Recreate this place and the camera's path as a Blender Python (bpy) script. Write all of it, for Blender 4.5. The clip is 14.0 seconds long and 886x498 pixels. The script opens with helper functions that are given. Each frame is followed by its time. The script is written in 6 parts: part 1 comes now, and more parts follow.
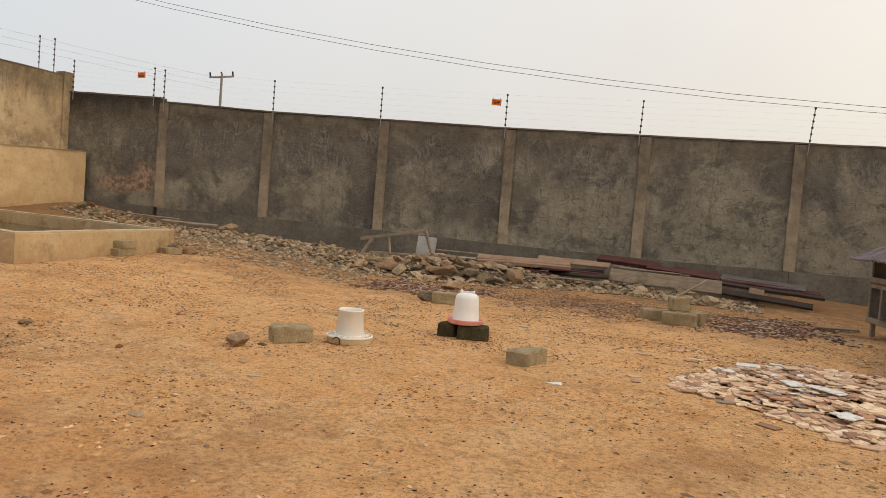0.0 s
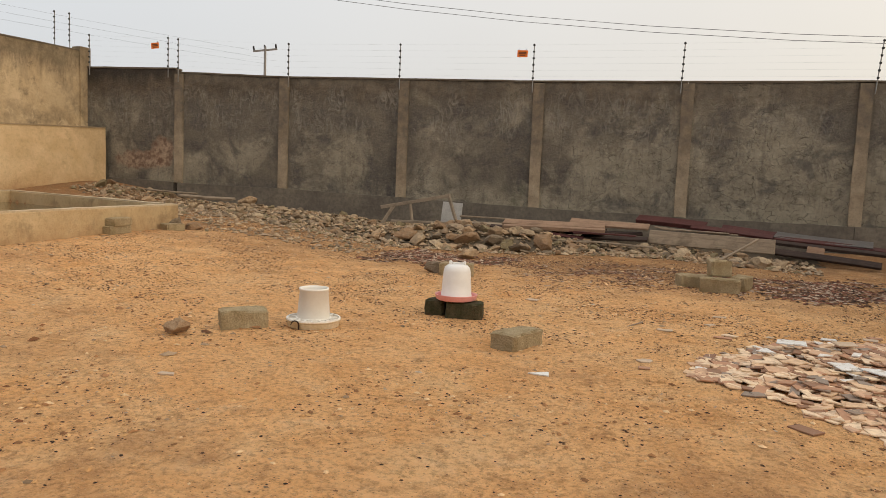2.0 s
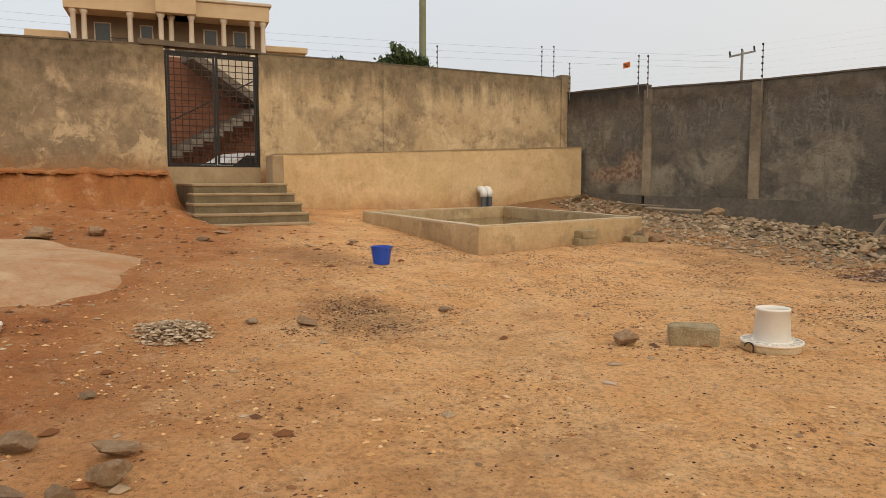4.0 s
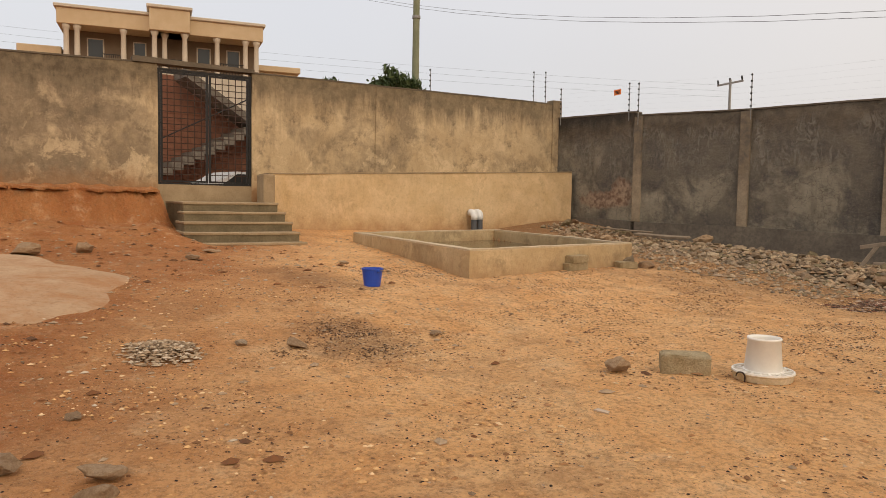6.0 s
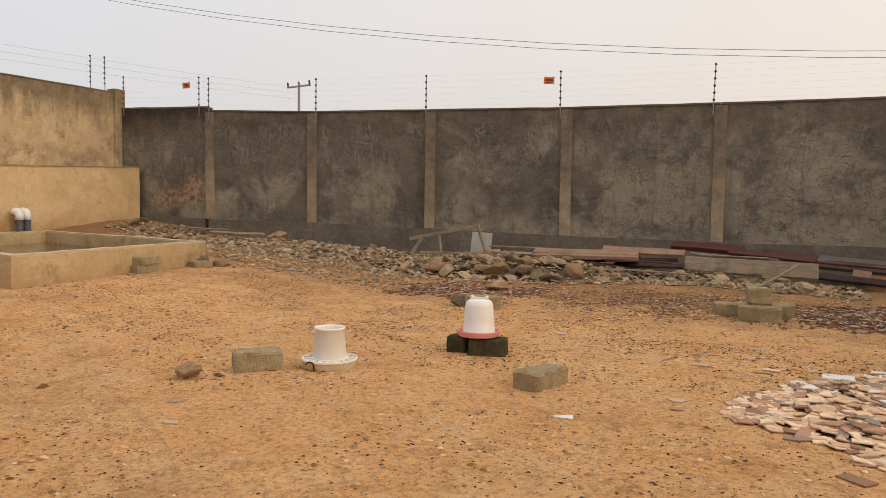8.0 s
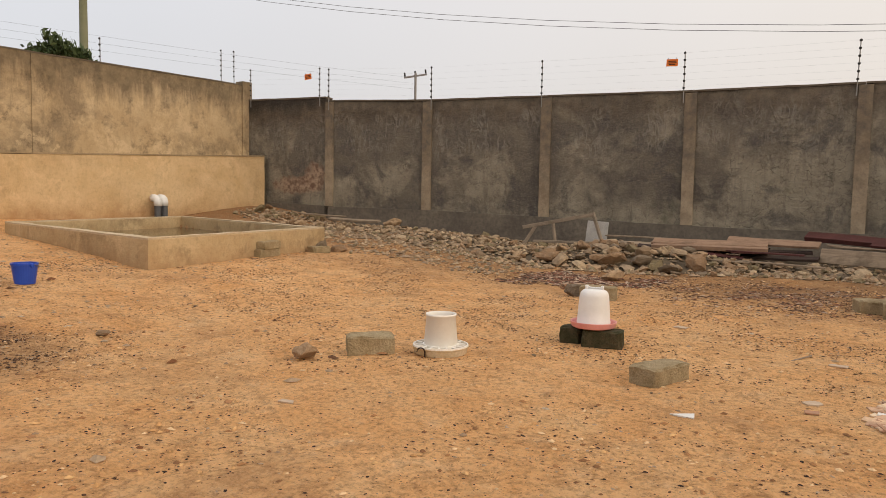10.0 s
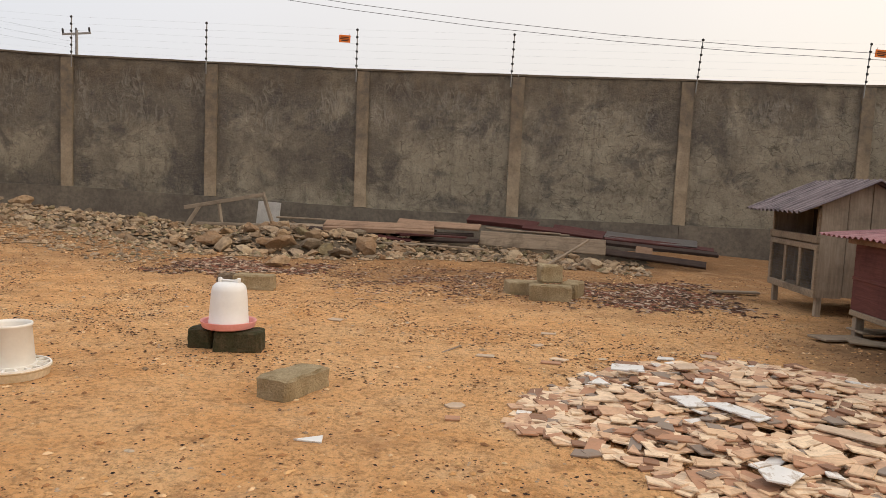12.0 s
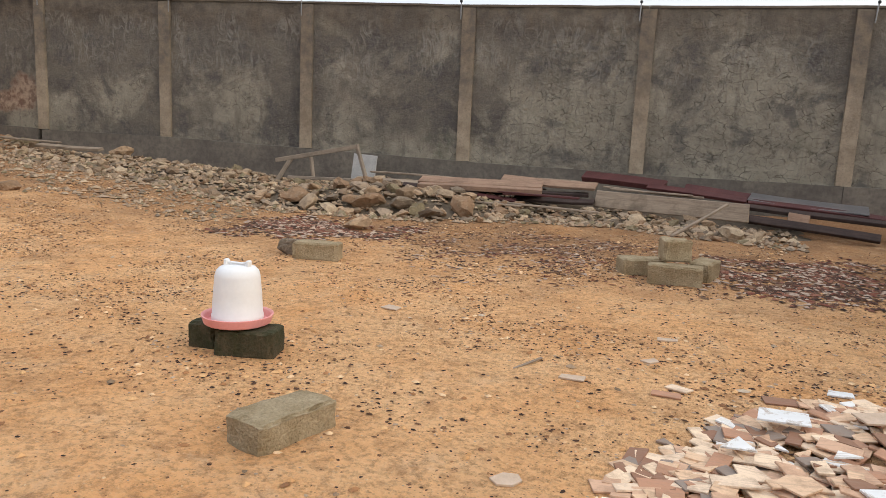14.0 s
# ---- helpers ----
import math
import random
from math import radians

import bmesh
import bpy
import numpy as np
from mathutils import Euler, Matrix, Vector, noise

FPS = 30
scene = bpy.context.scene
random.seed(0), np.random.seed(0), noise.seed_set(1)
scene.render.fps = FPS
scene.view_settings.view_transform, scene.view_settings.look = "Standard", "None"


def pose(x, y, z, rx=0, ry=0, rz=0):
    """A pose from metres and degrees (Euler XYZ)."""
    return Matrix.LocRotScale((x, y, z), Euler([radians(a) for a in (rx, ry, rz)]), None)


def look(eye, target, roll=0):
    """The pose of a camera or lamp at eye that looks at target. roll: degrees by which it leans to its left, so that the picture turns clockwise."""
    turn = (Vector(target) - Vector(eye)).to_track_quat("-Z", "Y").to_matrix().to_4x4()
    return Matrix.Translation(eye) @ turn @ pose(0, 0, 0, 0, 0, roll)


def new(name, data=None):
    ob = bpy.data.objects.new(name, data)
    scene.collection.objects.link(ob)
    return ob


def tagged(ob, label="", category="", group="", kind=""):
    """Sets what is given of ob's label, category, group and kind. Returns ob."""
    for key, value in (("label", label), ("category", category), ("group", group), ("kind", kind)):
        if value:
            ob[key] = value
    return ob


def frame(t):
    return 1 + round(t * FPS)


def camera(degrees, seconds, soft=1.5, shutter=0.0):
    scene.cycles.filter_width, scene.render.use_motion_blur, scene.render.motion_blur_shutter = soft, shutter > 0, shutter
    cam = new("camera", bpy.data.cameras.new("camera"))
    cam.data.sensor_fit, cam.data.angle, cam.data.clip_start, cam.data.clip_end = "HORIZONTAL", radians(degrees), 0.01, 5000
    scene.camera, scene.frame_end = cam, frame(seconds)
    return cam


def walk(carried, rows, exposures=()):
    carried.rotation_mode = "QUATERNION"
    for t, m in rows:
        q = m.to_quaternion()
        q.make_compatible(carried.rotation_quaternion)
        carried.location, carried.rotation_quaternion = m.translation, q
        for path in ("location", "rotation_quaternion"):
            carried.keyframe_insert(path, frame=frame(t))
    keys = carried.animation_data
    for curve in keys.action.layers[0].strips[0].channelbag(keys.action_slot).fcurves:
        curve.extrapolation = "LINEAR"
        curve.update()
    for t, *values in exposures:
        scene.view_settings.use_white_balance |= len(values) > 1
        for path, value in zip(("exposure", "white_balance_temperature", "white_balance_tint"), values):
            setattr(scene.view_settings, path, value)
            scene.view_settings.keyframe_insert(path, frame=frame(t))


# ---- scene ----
cam = camera(63.1, 14.0, soft=0.7)
PATH = [
    (0, (2.04, -4.421, 1.249), (1.635, -2.465, 1.157), 4.5),
    (0.5, (2.196, -4.092, 1.216), (1.695, -2.168, 1.0), 3.7),
    (1, (2.33, -3.821, 1.251), (1.733, -1.927, 1.016), 2.5),
    (1.5, (2.389, -3.467, 1.243), (1.899, -1.535, 1.077), 3.4),
    (2, (2.473, -3.267, 1.219), (1.919, -1.355, 1.028), 2.3),
    (2.5, (2.579, -3.114, 1.248), (1.757, -1.3, 1.062), 1.4),
    (3, (2.588, -3.067, 1.264), (1.582, -1.345, 1.106), 0.7),
    (3.5, (2.558, -3.115, 1.243), (1.306, -1.564, 1.084), 0.2),
    (4, (2.561, -3.119, 1.23), (0.98, -1.908, 1.045), 0.0),
    (4.2, (2.581, -3.141, 1.23), (0.887, -2.094, 1.048), 0.0),
    (6.3, (2.517, -3.115, 1.25), (1.22, -1.597, 1.127), 1.1),
    (6.5, (2.524, -3.072, 1.248), (1.406, -1.418, 1.127), 1.0),
    (7, (2.542, -3.02, 1.244), (1.751, -1.187, 1.124), 0.8),
    (7.5, (2.555, -3.005, 1.252), (1.869, -1.13, 1.135), 0.8),
    (8, (2.541, -3.012, 1.251), (1.887, -1.126, 1.137), 0.8),
    (8.5, (2.556, -3.009, 1.245), (1.922, -1.116, 1.125), 0.5),
    (9, (2.538, -3.029, 1.248), (1.731, -1.204, 1.114), 0.5),
    (9.2, (2.521, -3.057, 1.251), (1.548, -1.315, 1.111), 0.5),
    (11.3, (2.559, -2.372, 1.2), (2.614, -0.382, 1.005), 2.8),
    (11.5, (2.582, -2.26, 1.18), (2.773, -0.28, 0.974), 3.3),
    (12, (2.643, -1.947, 1.212), (2.505, 0.041, 1.035), 2.5),
    (12.5, (2.668, -1.631, 1.2), (2.363, 0.333, 0.984), 4.3),
    (13, (2.728, -1.236, 1.211), (2.564, 0.743, 0.973), 4.9),
    (13.5, (2.791, -0.857, 1.246), (2.448, 1.09, 0.944), 3.5),
    (14, (2.801, -0.499, 1.24), (2.33, 1.417, 0.914), 2.6),
]
# extra turns in the stretches between, where the carrier looks further along the yard
EXTRA = [
    (4.7, (2.59, -3.15, 1.235), (0.74, -2.39, 1.06), 0.2),
    (5.4, (2.58, -3.15, 1.24), (0.75, -2.36, 1.09), 0.5),
    (9.6, (2.5, -3.04, 1.245), (1.38, -1.38, 1.1), 0.6),
    (10.3, (2.52, -2.8, 1.225), (1.83, -0.93, 1.06), 1.4),
]
walk(cam, [(t, look(eye, target, roll)) for t, eye, target, roll in sorted(PATH + EXTRA)],
     exposures=[(0, 0.0, 6500, 10), (4.2, 0.0, 6500, 10), (6.5, 0.0, 6700, 14), (9.2, 0.0, 6700, 14), (11.3, 0.08, 6400, 12), (12.5, 0.17, 6300, 13), (14, 0.36, 5650, 10)])

# ---- sky and sun: bright overcast, warm low sun behind thin cloud on the east side ----
world = bpy.data.worlds.new("overcast_sky")
scene.world = world
world.use_nodes = True
wn, wl = world.node_tree.nodes, world.node_tree.links
wn.clear()
w_out, w_bg = wn.new("ShaderNodeOutputWorld"), wn.new("ShaderNodeBackground")
w_sky = wn.new("ShaderNodeTexSky")
w_sky.sky_type, w_sky.sun_disc = "NISHITA", False
w_sky.sun_elevation, w_sky.sun_rotation = radians(24), radians(70)
w_sky.dust_density, w_sky.air_density = 4.0, 1.5
w_co = wn.new("ShaderNodeTexCoord")
w_sep = wn.new("ShaderNodeSeparateXYZ")
wl.new(w_co.outputs["Generated"], w_sep.inputs[0])
w_up = wn.new("ShaderNodeMapRange")          # overcast: brighter overhead than at the horizon
w_up.inputs[1].default_value, w_up.inputs[2].default_value = 0.05, 0.9
w_up.inputs[3].default_value, w_up.inputs[4].default_value = 0.63, 0.95
wl.new(w_sep.outputs["Z"], w_up.inputs[0])
w_side = wn.new("ShaderNodeMapRange")        # warm towards the veiled sun
w_side.inputs[1].default_value, w_side.inputs[2].default_value = -0.85, 0.75
wl.new(w_sep.outputs["X"], w_side.inputs[0])
w_tint = wn.new("ShaderNodeMix")
w_tint.data_type = "RGBA"
w_tint.inputs[6].default_value, w_tint.inputs[7].default_value = (0.95, 0.98, 1.03, 1), (1.24, 1.10, 0.92, 1)
wl.new(w_side.outputs[0], w_tint.inputs[0])
w_noise = wn.new("ShaderNodeTexNoise")
w_noise.inputs["Scale"].default_value, w_noise.inputs["Detail"].default_value = 2.2, 3
wl.new(w_co.outputs["Generated"], w_noise.inputs["Vector"])
w_soft = wn.new("ShaderNodeMapRange")
w_soft.inputs[3].default_value, w_soft.inputs[4].default_value = 0.94, 1.06
wl.new(w_noise.outputs[0], w_soft.inputs[0])
w_mul = wn.new("ShaderNodeMath")
w_mul.operation = "MULTIPLY"
wl.new(w_up.outputs[0], w_mul.inputs[0]), wl.new(w_soft.outputs[0], w_mul.inputs[1])
w_scl = wn.new("ShaderNodeVectorMath")
w_scl.operation = "SCALE"
wl.new(w_tint.outputs[2], w_scl.inputs[0]), wl.new(w_mul.outputs[0], w_scl.inputs["Scale"])
w_veil = wn.new("ShaderNodeVectorMath")      # the clear sky shines through faintly
w_veil.operation = "SCALE"
w_veil.inputs["Scale"].default_value = 0.02
wl.new(w_sky.outputs[0], w_veil.inputs[0])
w_add = wn.new("ShaderNodeVectorMath")
wl.new(w_scl.outputs[0], w_add.inputs[0]), wl.new(w_veil.outputs[0], w_add.inputs[1])
wl.new(w_add.outputs[0], w_bg.inputs[0]), wl.new(w_bg.outputs[0], w_out.inputs[0])
w_bg.inputs[1].default_value = 1.0

sun = new("sun", bpy.data.lights.new("sun", "SUN"))
sun.data.energy, sun.data.angle, sun.data.color = 0.75, radians(22), (1.0, 0.86, 0.66)
sun.matrix_world = look((20, -7, 10), (0, 0, 0))

# ---- materials ----


class Nodes:
    """A small writer of node materials."""

    def __init__(self, name, rough=0.9, metal=0.0, spec=0.3):
        self.m = bpy.data.materials.new(name)
        self.m.use_nodes = True
        self.n, self.l = self.m.node_tree.nodes, self.m.node_tree.links
        self.b = self.n["Principled BSDF"]
        self.b.inputs["Roughness"].default_value = rough
        self.b.inputs["Metallic"].default_value = metal
        self.b.inputs["Specular IOR Level"].default_value = spec
        self.co = self.n.new("ShaderNodeTexCoord").outputs["Object"]

    def world_space(self):
        self.co = self.n.new("ShaderNodeNewGeometry").outputs["Position"]
        return self

    def stretch(self, sx, sy, sz):
        k = self.n.new("ShaderNodeMapping")
        k.inputs["Scale"].default_value = (sx, sy, sz)
        self.l.new(self.co, k.inputs[0])
        return k.outputs[0]

    def noise(self, scale, detail=4, rough=0.6, warp=0.0, co=None):
        k = self.n.new("ShaderNodeTexNoise")
        k.inputs["Scale"].default_value, k.inputs["Detail"].default_value = scale, detail
        k.inputs["Roughness"].default_value, k.inputs["Distortion"].default_value = rough, warp
        self.l.new(co or self.co, k.inputs["Vector"])
        return k.outputs[0]

    def cells(self, scale, feature="F1", co=None, out=0, rnd=1.0):
        k = self.n.new("ShaderNodeTexVoronoi")
        k.feature = feature
        k.inputs["Scale"].default_value = scale
        k.inputs["Randomness"].default_value = rnd
        self.l.new(co or self.co, k.inputs["Vector"])
        return k.outputs[out]

    def ramp(self, fac, a, b, lo=0.0, hi=1.0):
        k = self.n.new("ShaderNodeMapRange")
        k.clamp = True
        self.l.new(fac, k.inputs[0])
        for i, v in enumerate((a, b, lo, hi)):
            k.inputs[i + 1].default_value = v
        return k.outputs[0]

    def mix(self, fac, a, b, mode="MIX"):
        k = self.n.new("ShaderNodeMix")
        k.data_type, k.blend_type = "RGBA", mode
        for s, v in ((0, fac), (6, a), (7, b)):
            if isinstance(v, (int, float)):
                k.inputs[s].default_value = v
            elif isinstance(v, tuple):
                k.inputs[s].default_value = (*v, 1)
            else:
                self.l.new(v, k.inputs[s])
        return k.outputs[2]

    def math(self, op, a, b=0.0):
        k = self.n.new("ShaderNodeMath")
        k.operation = op
        for i, v in enumerate((a, b)):
            if isinstance(v, (int, float)):
                k.inputs[i].default_value = v
            else:
                self.l.new(v, k.inputs[i])
        return k.outputs[0]

    def axis(self, which):
        k = self.n.new("ShaderNodeSeparateXYZ")
        self.l.new(self.co, k.inputs[0])
        return k.outputs[which]

    def random(self):
        return self.n.new("ShaderNodeObjectInfo").outputs["Random"]

    def island(self):
        return self.n.new("ShaderNodeNewGeometry").outputs["Random Per Island"]

    def color(self, c):
        if isinstance(c, tuple):
            self.b.inputs["Base Color"].default_value = (*c, 1)
        else:
            self.l.new(c, self.b.inputs["Base Color"])
        return self

    def bump(self, height, dist=0.01, strength=1.0):
        k = self.n.new("ShaderNodeBump")
        k.inputs["Strength"].default_value, k.inputs["Distance"].default_value = strength, dist
        self.l.new(height, k.inputs["Height"])
        if self.b.inputs["Normal"].is_linked:
            self.l.new(self.b.inputs["Normal"].links[0].from_socket, k.inputs["Normal"])
        self.l.new(k.outputs[0], self.b.inputs["Normal"])
        return self


def plain(name, a, b, scale=6.0, rough=0.8, metal=0.0, bump=0.002, vary=0.0, fine=60.0, spec=0.3, grain=0.35):
    """A surface with grain and blotches between two colours."""
    k = Nodes(name, rough, metal, spec)
    blot = k.ramp(k.noise(scale, 5, 0.65), 0.3, 0.7)
    c = k.mix(blot, a, b)
    c = k.mix(k.ramp(k.noise(fine, 3), 0.35, 0.7, 0, grain), c, tuple(v * 0.55 for v in a))
    if vary:
        c = k.mix(k.math("MULTIPLY", k.random(), vary), c, tuple(v * 0.45 for v in a))
    k.color(c)
    k.bump(k.noise(fine, 4), bump)
    return k.m


def timber(name, a, b, along=0, vary=0.3):
    k = Nodes(name, 0.85)
    s = [14.0, 14.0, 14.0]
    s[along] = 0.9
    grain = k.noise(3.0, 6, 0.7, 0.4, k.stretch(*s))
    c = k.mix(k.ramp(grain, 0.3, 0.7), a, b)
    c = k.mix(k.ramp(k.noise(2.5, 6, 0.7), 0.48, 0.68, 0, 0.65), c, tuple(v * 0.4 for v in a))
    c = k.mix(k.math("MULTIPLY", k.random(), vary), c, tuple(v * 0.5 for v in b))
    k.color(c).bump(grain, 0.004)
    return k.m


def soil():
    k = Nodes("bare_soil", 0.95, 0, 0.15).world_space()
    big, mid, fine = k.noise(0.35, 4, 0.6), k.noise(1.7, 6, 0.65), k.noise(26, 5, 0.75)
    sand = k.mix(k.ramp(mid, 0.32, 0.68), (0.76, 0.395, 0.155), (0.88, 0.525, 0.25))
    sand = k.mix(k.ramp(k.noise(0.9, 5, 0.7, 0.5), 0.45, 0.72, 0, 0.6), sand, (0.78, 0.52, 0.275))
    # redder laterite in the south-west part of the yard
    x, y = k.axis(0), k.axis(1)
    west = k.math("ADD", k.math("MULTIPLY", x, -0.20), k.math("MULTIPLY", y, -0.36))
    west = k.math("ADD", west, k.math("MULTIPLY", big, 1.2))
    red = k.mix(k.ramp(mid, 0.35, 0.7), (0.33, 0.105, 0.032), (0.50, 0.21, 0.075))
    c = k.mix(k.ramp(west, 1.05, 2.0, 0, 0.92), sand, red)
    # trodden manure and litter towards the rubble and timber
    north = k.math("ADD", k.math("MULTIPLY", y, 0.16), k.math("MULTIPLY", k.noise(0.8, 6, 0.75), 1.7))
    c = k.mix(k.ramp(north, 1.60, 2.4, 0, 0.8), c, (0.165, 0.088, 0.045))
    patch = k.ramp(k.noise(0.55, 7, 0.76, 0.4), 0.53, 0.68, 0, 0.62)
    c = k.mix(patch, c, (0.38, 0.19, 0.082))
    # hoof marks, scratches and crusts
    marks = k.ramp(k.noise(5.5, 9, 0.78, 0.3), 0.51, 0.63, 0, 0.58)
    c = k.mix(marks, c, (0.40, 0.195, 0.078))
    c = k.mix(k.ramp(k.noise(3.3, 7, 0.7), 0.55, 0.72, 0, 0.5), c, (0.74, 0.52, 0.31))
    c = k.mix(k.ramp(fine, 0.48, 0.66, 0, 0.62), c, (0.24, 0.118, 0.048))
    c = k.mix(k.ramp(k.noise(80, 3, 0.7), 0.56, 0.75, 0, 0.5), c, (0.76, 0.56, 0.36))
    # ground darkened by rotting litter round the block stack and before the rubble
    # last oval: dirt and shade between the broken tiles put into the soil colour
    for cx, cy, rx, ry in ((4.4, 7.2, 2.3, 1.7), (2.0, 7.6, 2.0, 1.3), (-0.9, 7.6, 1.7, 0.9), (-2.85, 0.1, 1.3, 0.8), (-5.9, 1.3, 1.7, 0.8), (4.0, 1.9, 1.0, 1.2)):
        dx, dy = k.math("MULTIPLY", k.math("SUBTRACT", x, cx), 1 / rx), k.math("MULTIPLY", k.math("SUBTRACT", y, cy), 1 / ry)
        spot = k.math("ADD", k.math("ADD", k.math("MULTIPLY", dx, dx), k.math("MULTIPLY", dy, dy)), k.math("MULTIPLY", k.noise(3.0, 9, 0.8), 2.0))
        c = k.mix(k.ramp(spot, 0.85, 1.65, 0.6, 0), c, (0.20, 0.105, 0.052))
    # damp trodden ground along the coop, with the coop's shade painted in
    dx, dy = k.math("MULTIPLY", k.math("SUBTRACT", x, 6.5), 0.55), k.math("MULTIPLY", k.math("SUBTRACT", y, 1.9), 0.28)
    wet_and_shade = k.math("ADD", k.math("ADD", k.math("MULTIPLY", dx, dx), k.math("MULTIPLY", dy, dy)), k.math("MULTIPLY", k.noise(1.6, 6, 0.7), 0.8))
    c = k.mix(k.ramp(wet_and_shade, 0.75, 1.6, 0.88, 0), c, (0.13, 0.077, 0.045))
    # small dark crumbs
    thin = k.ramp(k.noise(1.3, 4, 0.7), 0.38, 0.60)
    for size, reach in ((24, 0.15), (41, 0.17)):
        crumbs_here = k.ramp(k.cells(size), reach * 0.6, reach, 1, 0)
        c = k.mix(k.math("MULTIPLY", k.math("MULTIPLY", crumbs_here, thin), 0.85), c, (0.060, 0.035, 0.020))
    k.color(c)
    # scuffs and hoof prints pressed into the crust
    prints = k.ramp(k.cells(5.2, co=k.stretch(1.0, 1.35, 1.0)), 0.16, 0.30, 1, 0)
    prints = k.math("MULTIPLY", prints, k.ramp(k.noise(1.1, 4, 0.7), 0.46, 0.60))
    k.bump(k.math("MULTIPLY", prints, -1.0), 0.03, 0.7)
    k.bump(k.noise(4.5, 7, 0.7), 0.065, 0.65)
    k.bump(k.noise(13, 6, 0.7), 0.038, 0.75)
    k.bump(fine, 0.014, 0.7)
    return k.m


def cement_render(name="cement_render", bare=None):
    """Grey cement render blotched by damp: wavy trowel folds above, a pale crazed coat below."""
    k = Nodes(name, 0.95, 0, 0.15).world_space()
    z = k.axis(2)
    wob = k.n.new("ShaderNodeTexNoise")
    wob.inputs["Scale"].default_value, wob.inputs["Detail"].default_value = 3.4, 3
    k.l.new(k.co, wob.inputs["Vector"])
    sc = k.n.new("ShaderNodeVectorMath")
    sc.operation = "SCALE"
    sc.inputs["Scale"].default_value = 0.20
    k.l.new(wob.outputs["Color"], sc.inputs[0])
    warp = k.n.new("ShaderNodeVectorMath")
    k.l.new(k.co, warp.inputs[0]), k.l.new(sc.outputs[0], warp.inputs[1])
    flat = k.n.new("ShaderNodeMapping")
    flat.inputs["Scale"].default_value = (0.8, 0.8, 1.25)
    k.l.new(warp.outputs[0], flat.inputs[0])
    edge, edge2 = k.cells(5.6, "DISTANCE_TO_EDGE", flat.outputs[0]), k.cells(10.5, "DISTANCE_TO_EDGE", flat.outputs[0])
    # pale crazed coat in broad soft islands, mostly at middle height and further east
    isle = k.math("ADD", k.noise(0.62, 6, 0.62, 0.5), k.ramp(k.axis(0), -5.0, 5.0, -0.06, 0.07))
    isle = k.math("ADD", isle, k.math("MULTIPLY", k.ramp(z, 1.5, 2.7, 0.05, -0.07), 1.0))
    where = k.ramp(k.math("ADD", isle, k.math("MULTIPLY", k.noise(7, 5, 0.75), 0.10)), 0.50, 0.60)
    gaps = k.ramp(k.noise(3.4, 5, 0.75), 0.44, 0.58)
    crack = k.math("MULTIPLY", k.math("MULTIPLY", k.ramp(edge, 0.008, 0.034, 1, 0), where), gaps)
    crack2 = k.math("MULTIPLY", k.math("MULTIPLY", k.ramp(edge2, 0.008, 0.04, 1, 0), where), k.ramp(k.noise(2.1, 4, 0.7), 0.52, 0.62))
    # wavy upright folds of thick mortar under the coping
    fold_n = k.noise(2.6, 2, 0.5, 0.9, k.stretch(2.5, 2.5, 1.15))
    fold = k.math("MULTIPLY", k.ramp(fold_n, 0.42, 0.50), k.ramp(fold_n, 0.51, 0.60, 1, 0))
    high = k.math("ADD", z, k.math("MULTIPLY", k.noise(0.9, 4, 0.6), 1.2))
    fold = k.math("MULTIPLY", fold, k.math("MULTIPLY", k.math("MULTIPLY", k.ramp(high, 2.55, 3.0), k.ramp(high, 3.55, 3.85, 1, 0)), k.ramp(k.noise(1.3, 4, 0.65), 0.42, 0.60)))
    blot = k.noise(0.85, 7, 0.68, 0.6)
    c = k.mix(k.ramp(blot, 0.32, 0.66), (0.104, 0.094, 0.084), (0.205, 0.178, 0.14))
    pale = k.mix(k.ramp(k.noise(2.2, 6, 0.72), 0.33, 0.66), (0.262, 0.232, 0.178), (0.43, 0.385, 0.295))
    c = k.mix(k.math("MULTIPLY", where, 0.8), c, pale)
    c = k.mix(k.ramp(k.noise(1.5, 7, 0.72, 0.4), 0.52, 0.62, 0, 0.66), c, (0.085, 0.079, 0.078))
    c = k.mix(k.ramp(k.noise(4.2, 6, 0.72), 0.52, 0.68, 0, 0.42), c, (0.10, 0.088, 0.074))
    c = k.mix(k.ramp(k.noise(17, 5, 0.75), 0.48, 0.72, 0, 0.35), c, (0.30, 0.27, 0.215))
    streak = k.noise(1.6, 5, 0.7, 0.3, k.stretch(3.4, 3.4, 0.35))
    c = k.mix(k.ramp(streak, 0.54, 0.76, 0, 0.42), c, (0.075, 0.068, 0.062))
    # brown damp band hanging from the coping, with a ragged lower edge
    top = k.math("ADD", z, k.math("MULTIPLY", k.noise(2.4, 6, 0.72, 0.2, k.stretch(1.8, 1.8, 0.5)), 0.8))
    c = k.mix(k.ramp(top, 3.15, 3.65, 0, 0.8), c, k.mix(k.ramp(k.noise(3.0, 5, 0.7), 0.4, 0.62), (0.085, 0.067, 0.050), (0.165, 0.128, 0.090)))
    # fold ridges tinted paler: the light they catch put into the colour
    c = k.mix(k.math("MULTIPLY", fold, 0.45), c, (0.36, 0.335, 0.285))
    c = k.mix(k.math("MULTIPLY", crack, 0.6), c, (0.062, 0.052, 0.042))
    c = k.mix(k.math("MULTIPLY", crack2, 0.5), c, (0.075, 0.064, 0.052))
    green = k.math("MULTIPLY", k.ramp(k.noise(0.42, 2), 0.62, 0.72), k.ramp(k.noise(7, 4), 0.45, 0.65))
    c = k.mix(k.math("MULTIPLY", green, 0.3), c, (0.06, 0.085, 0.04))
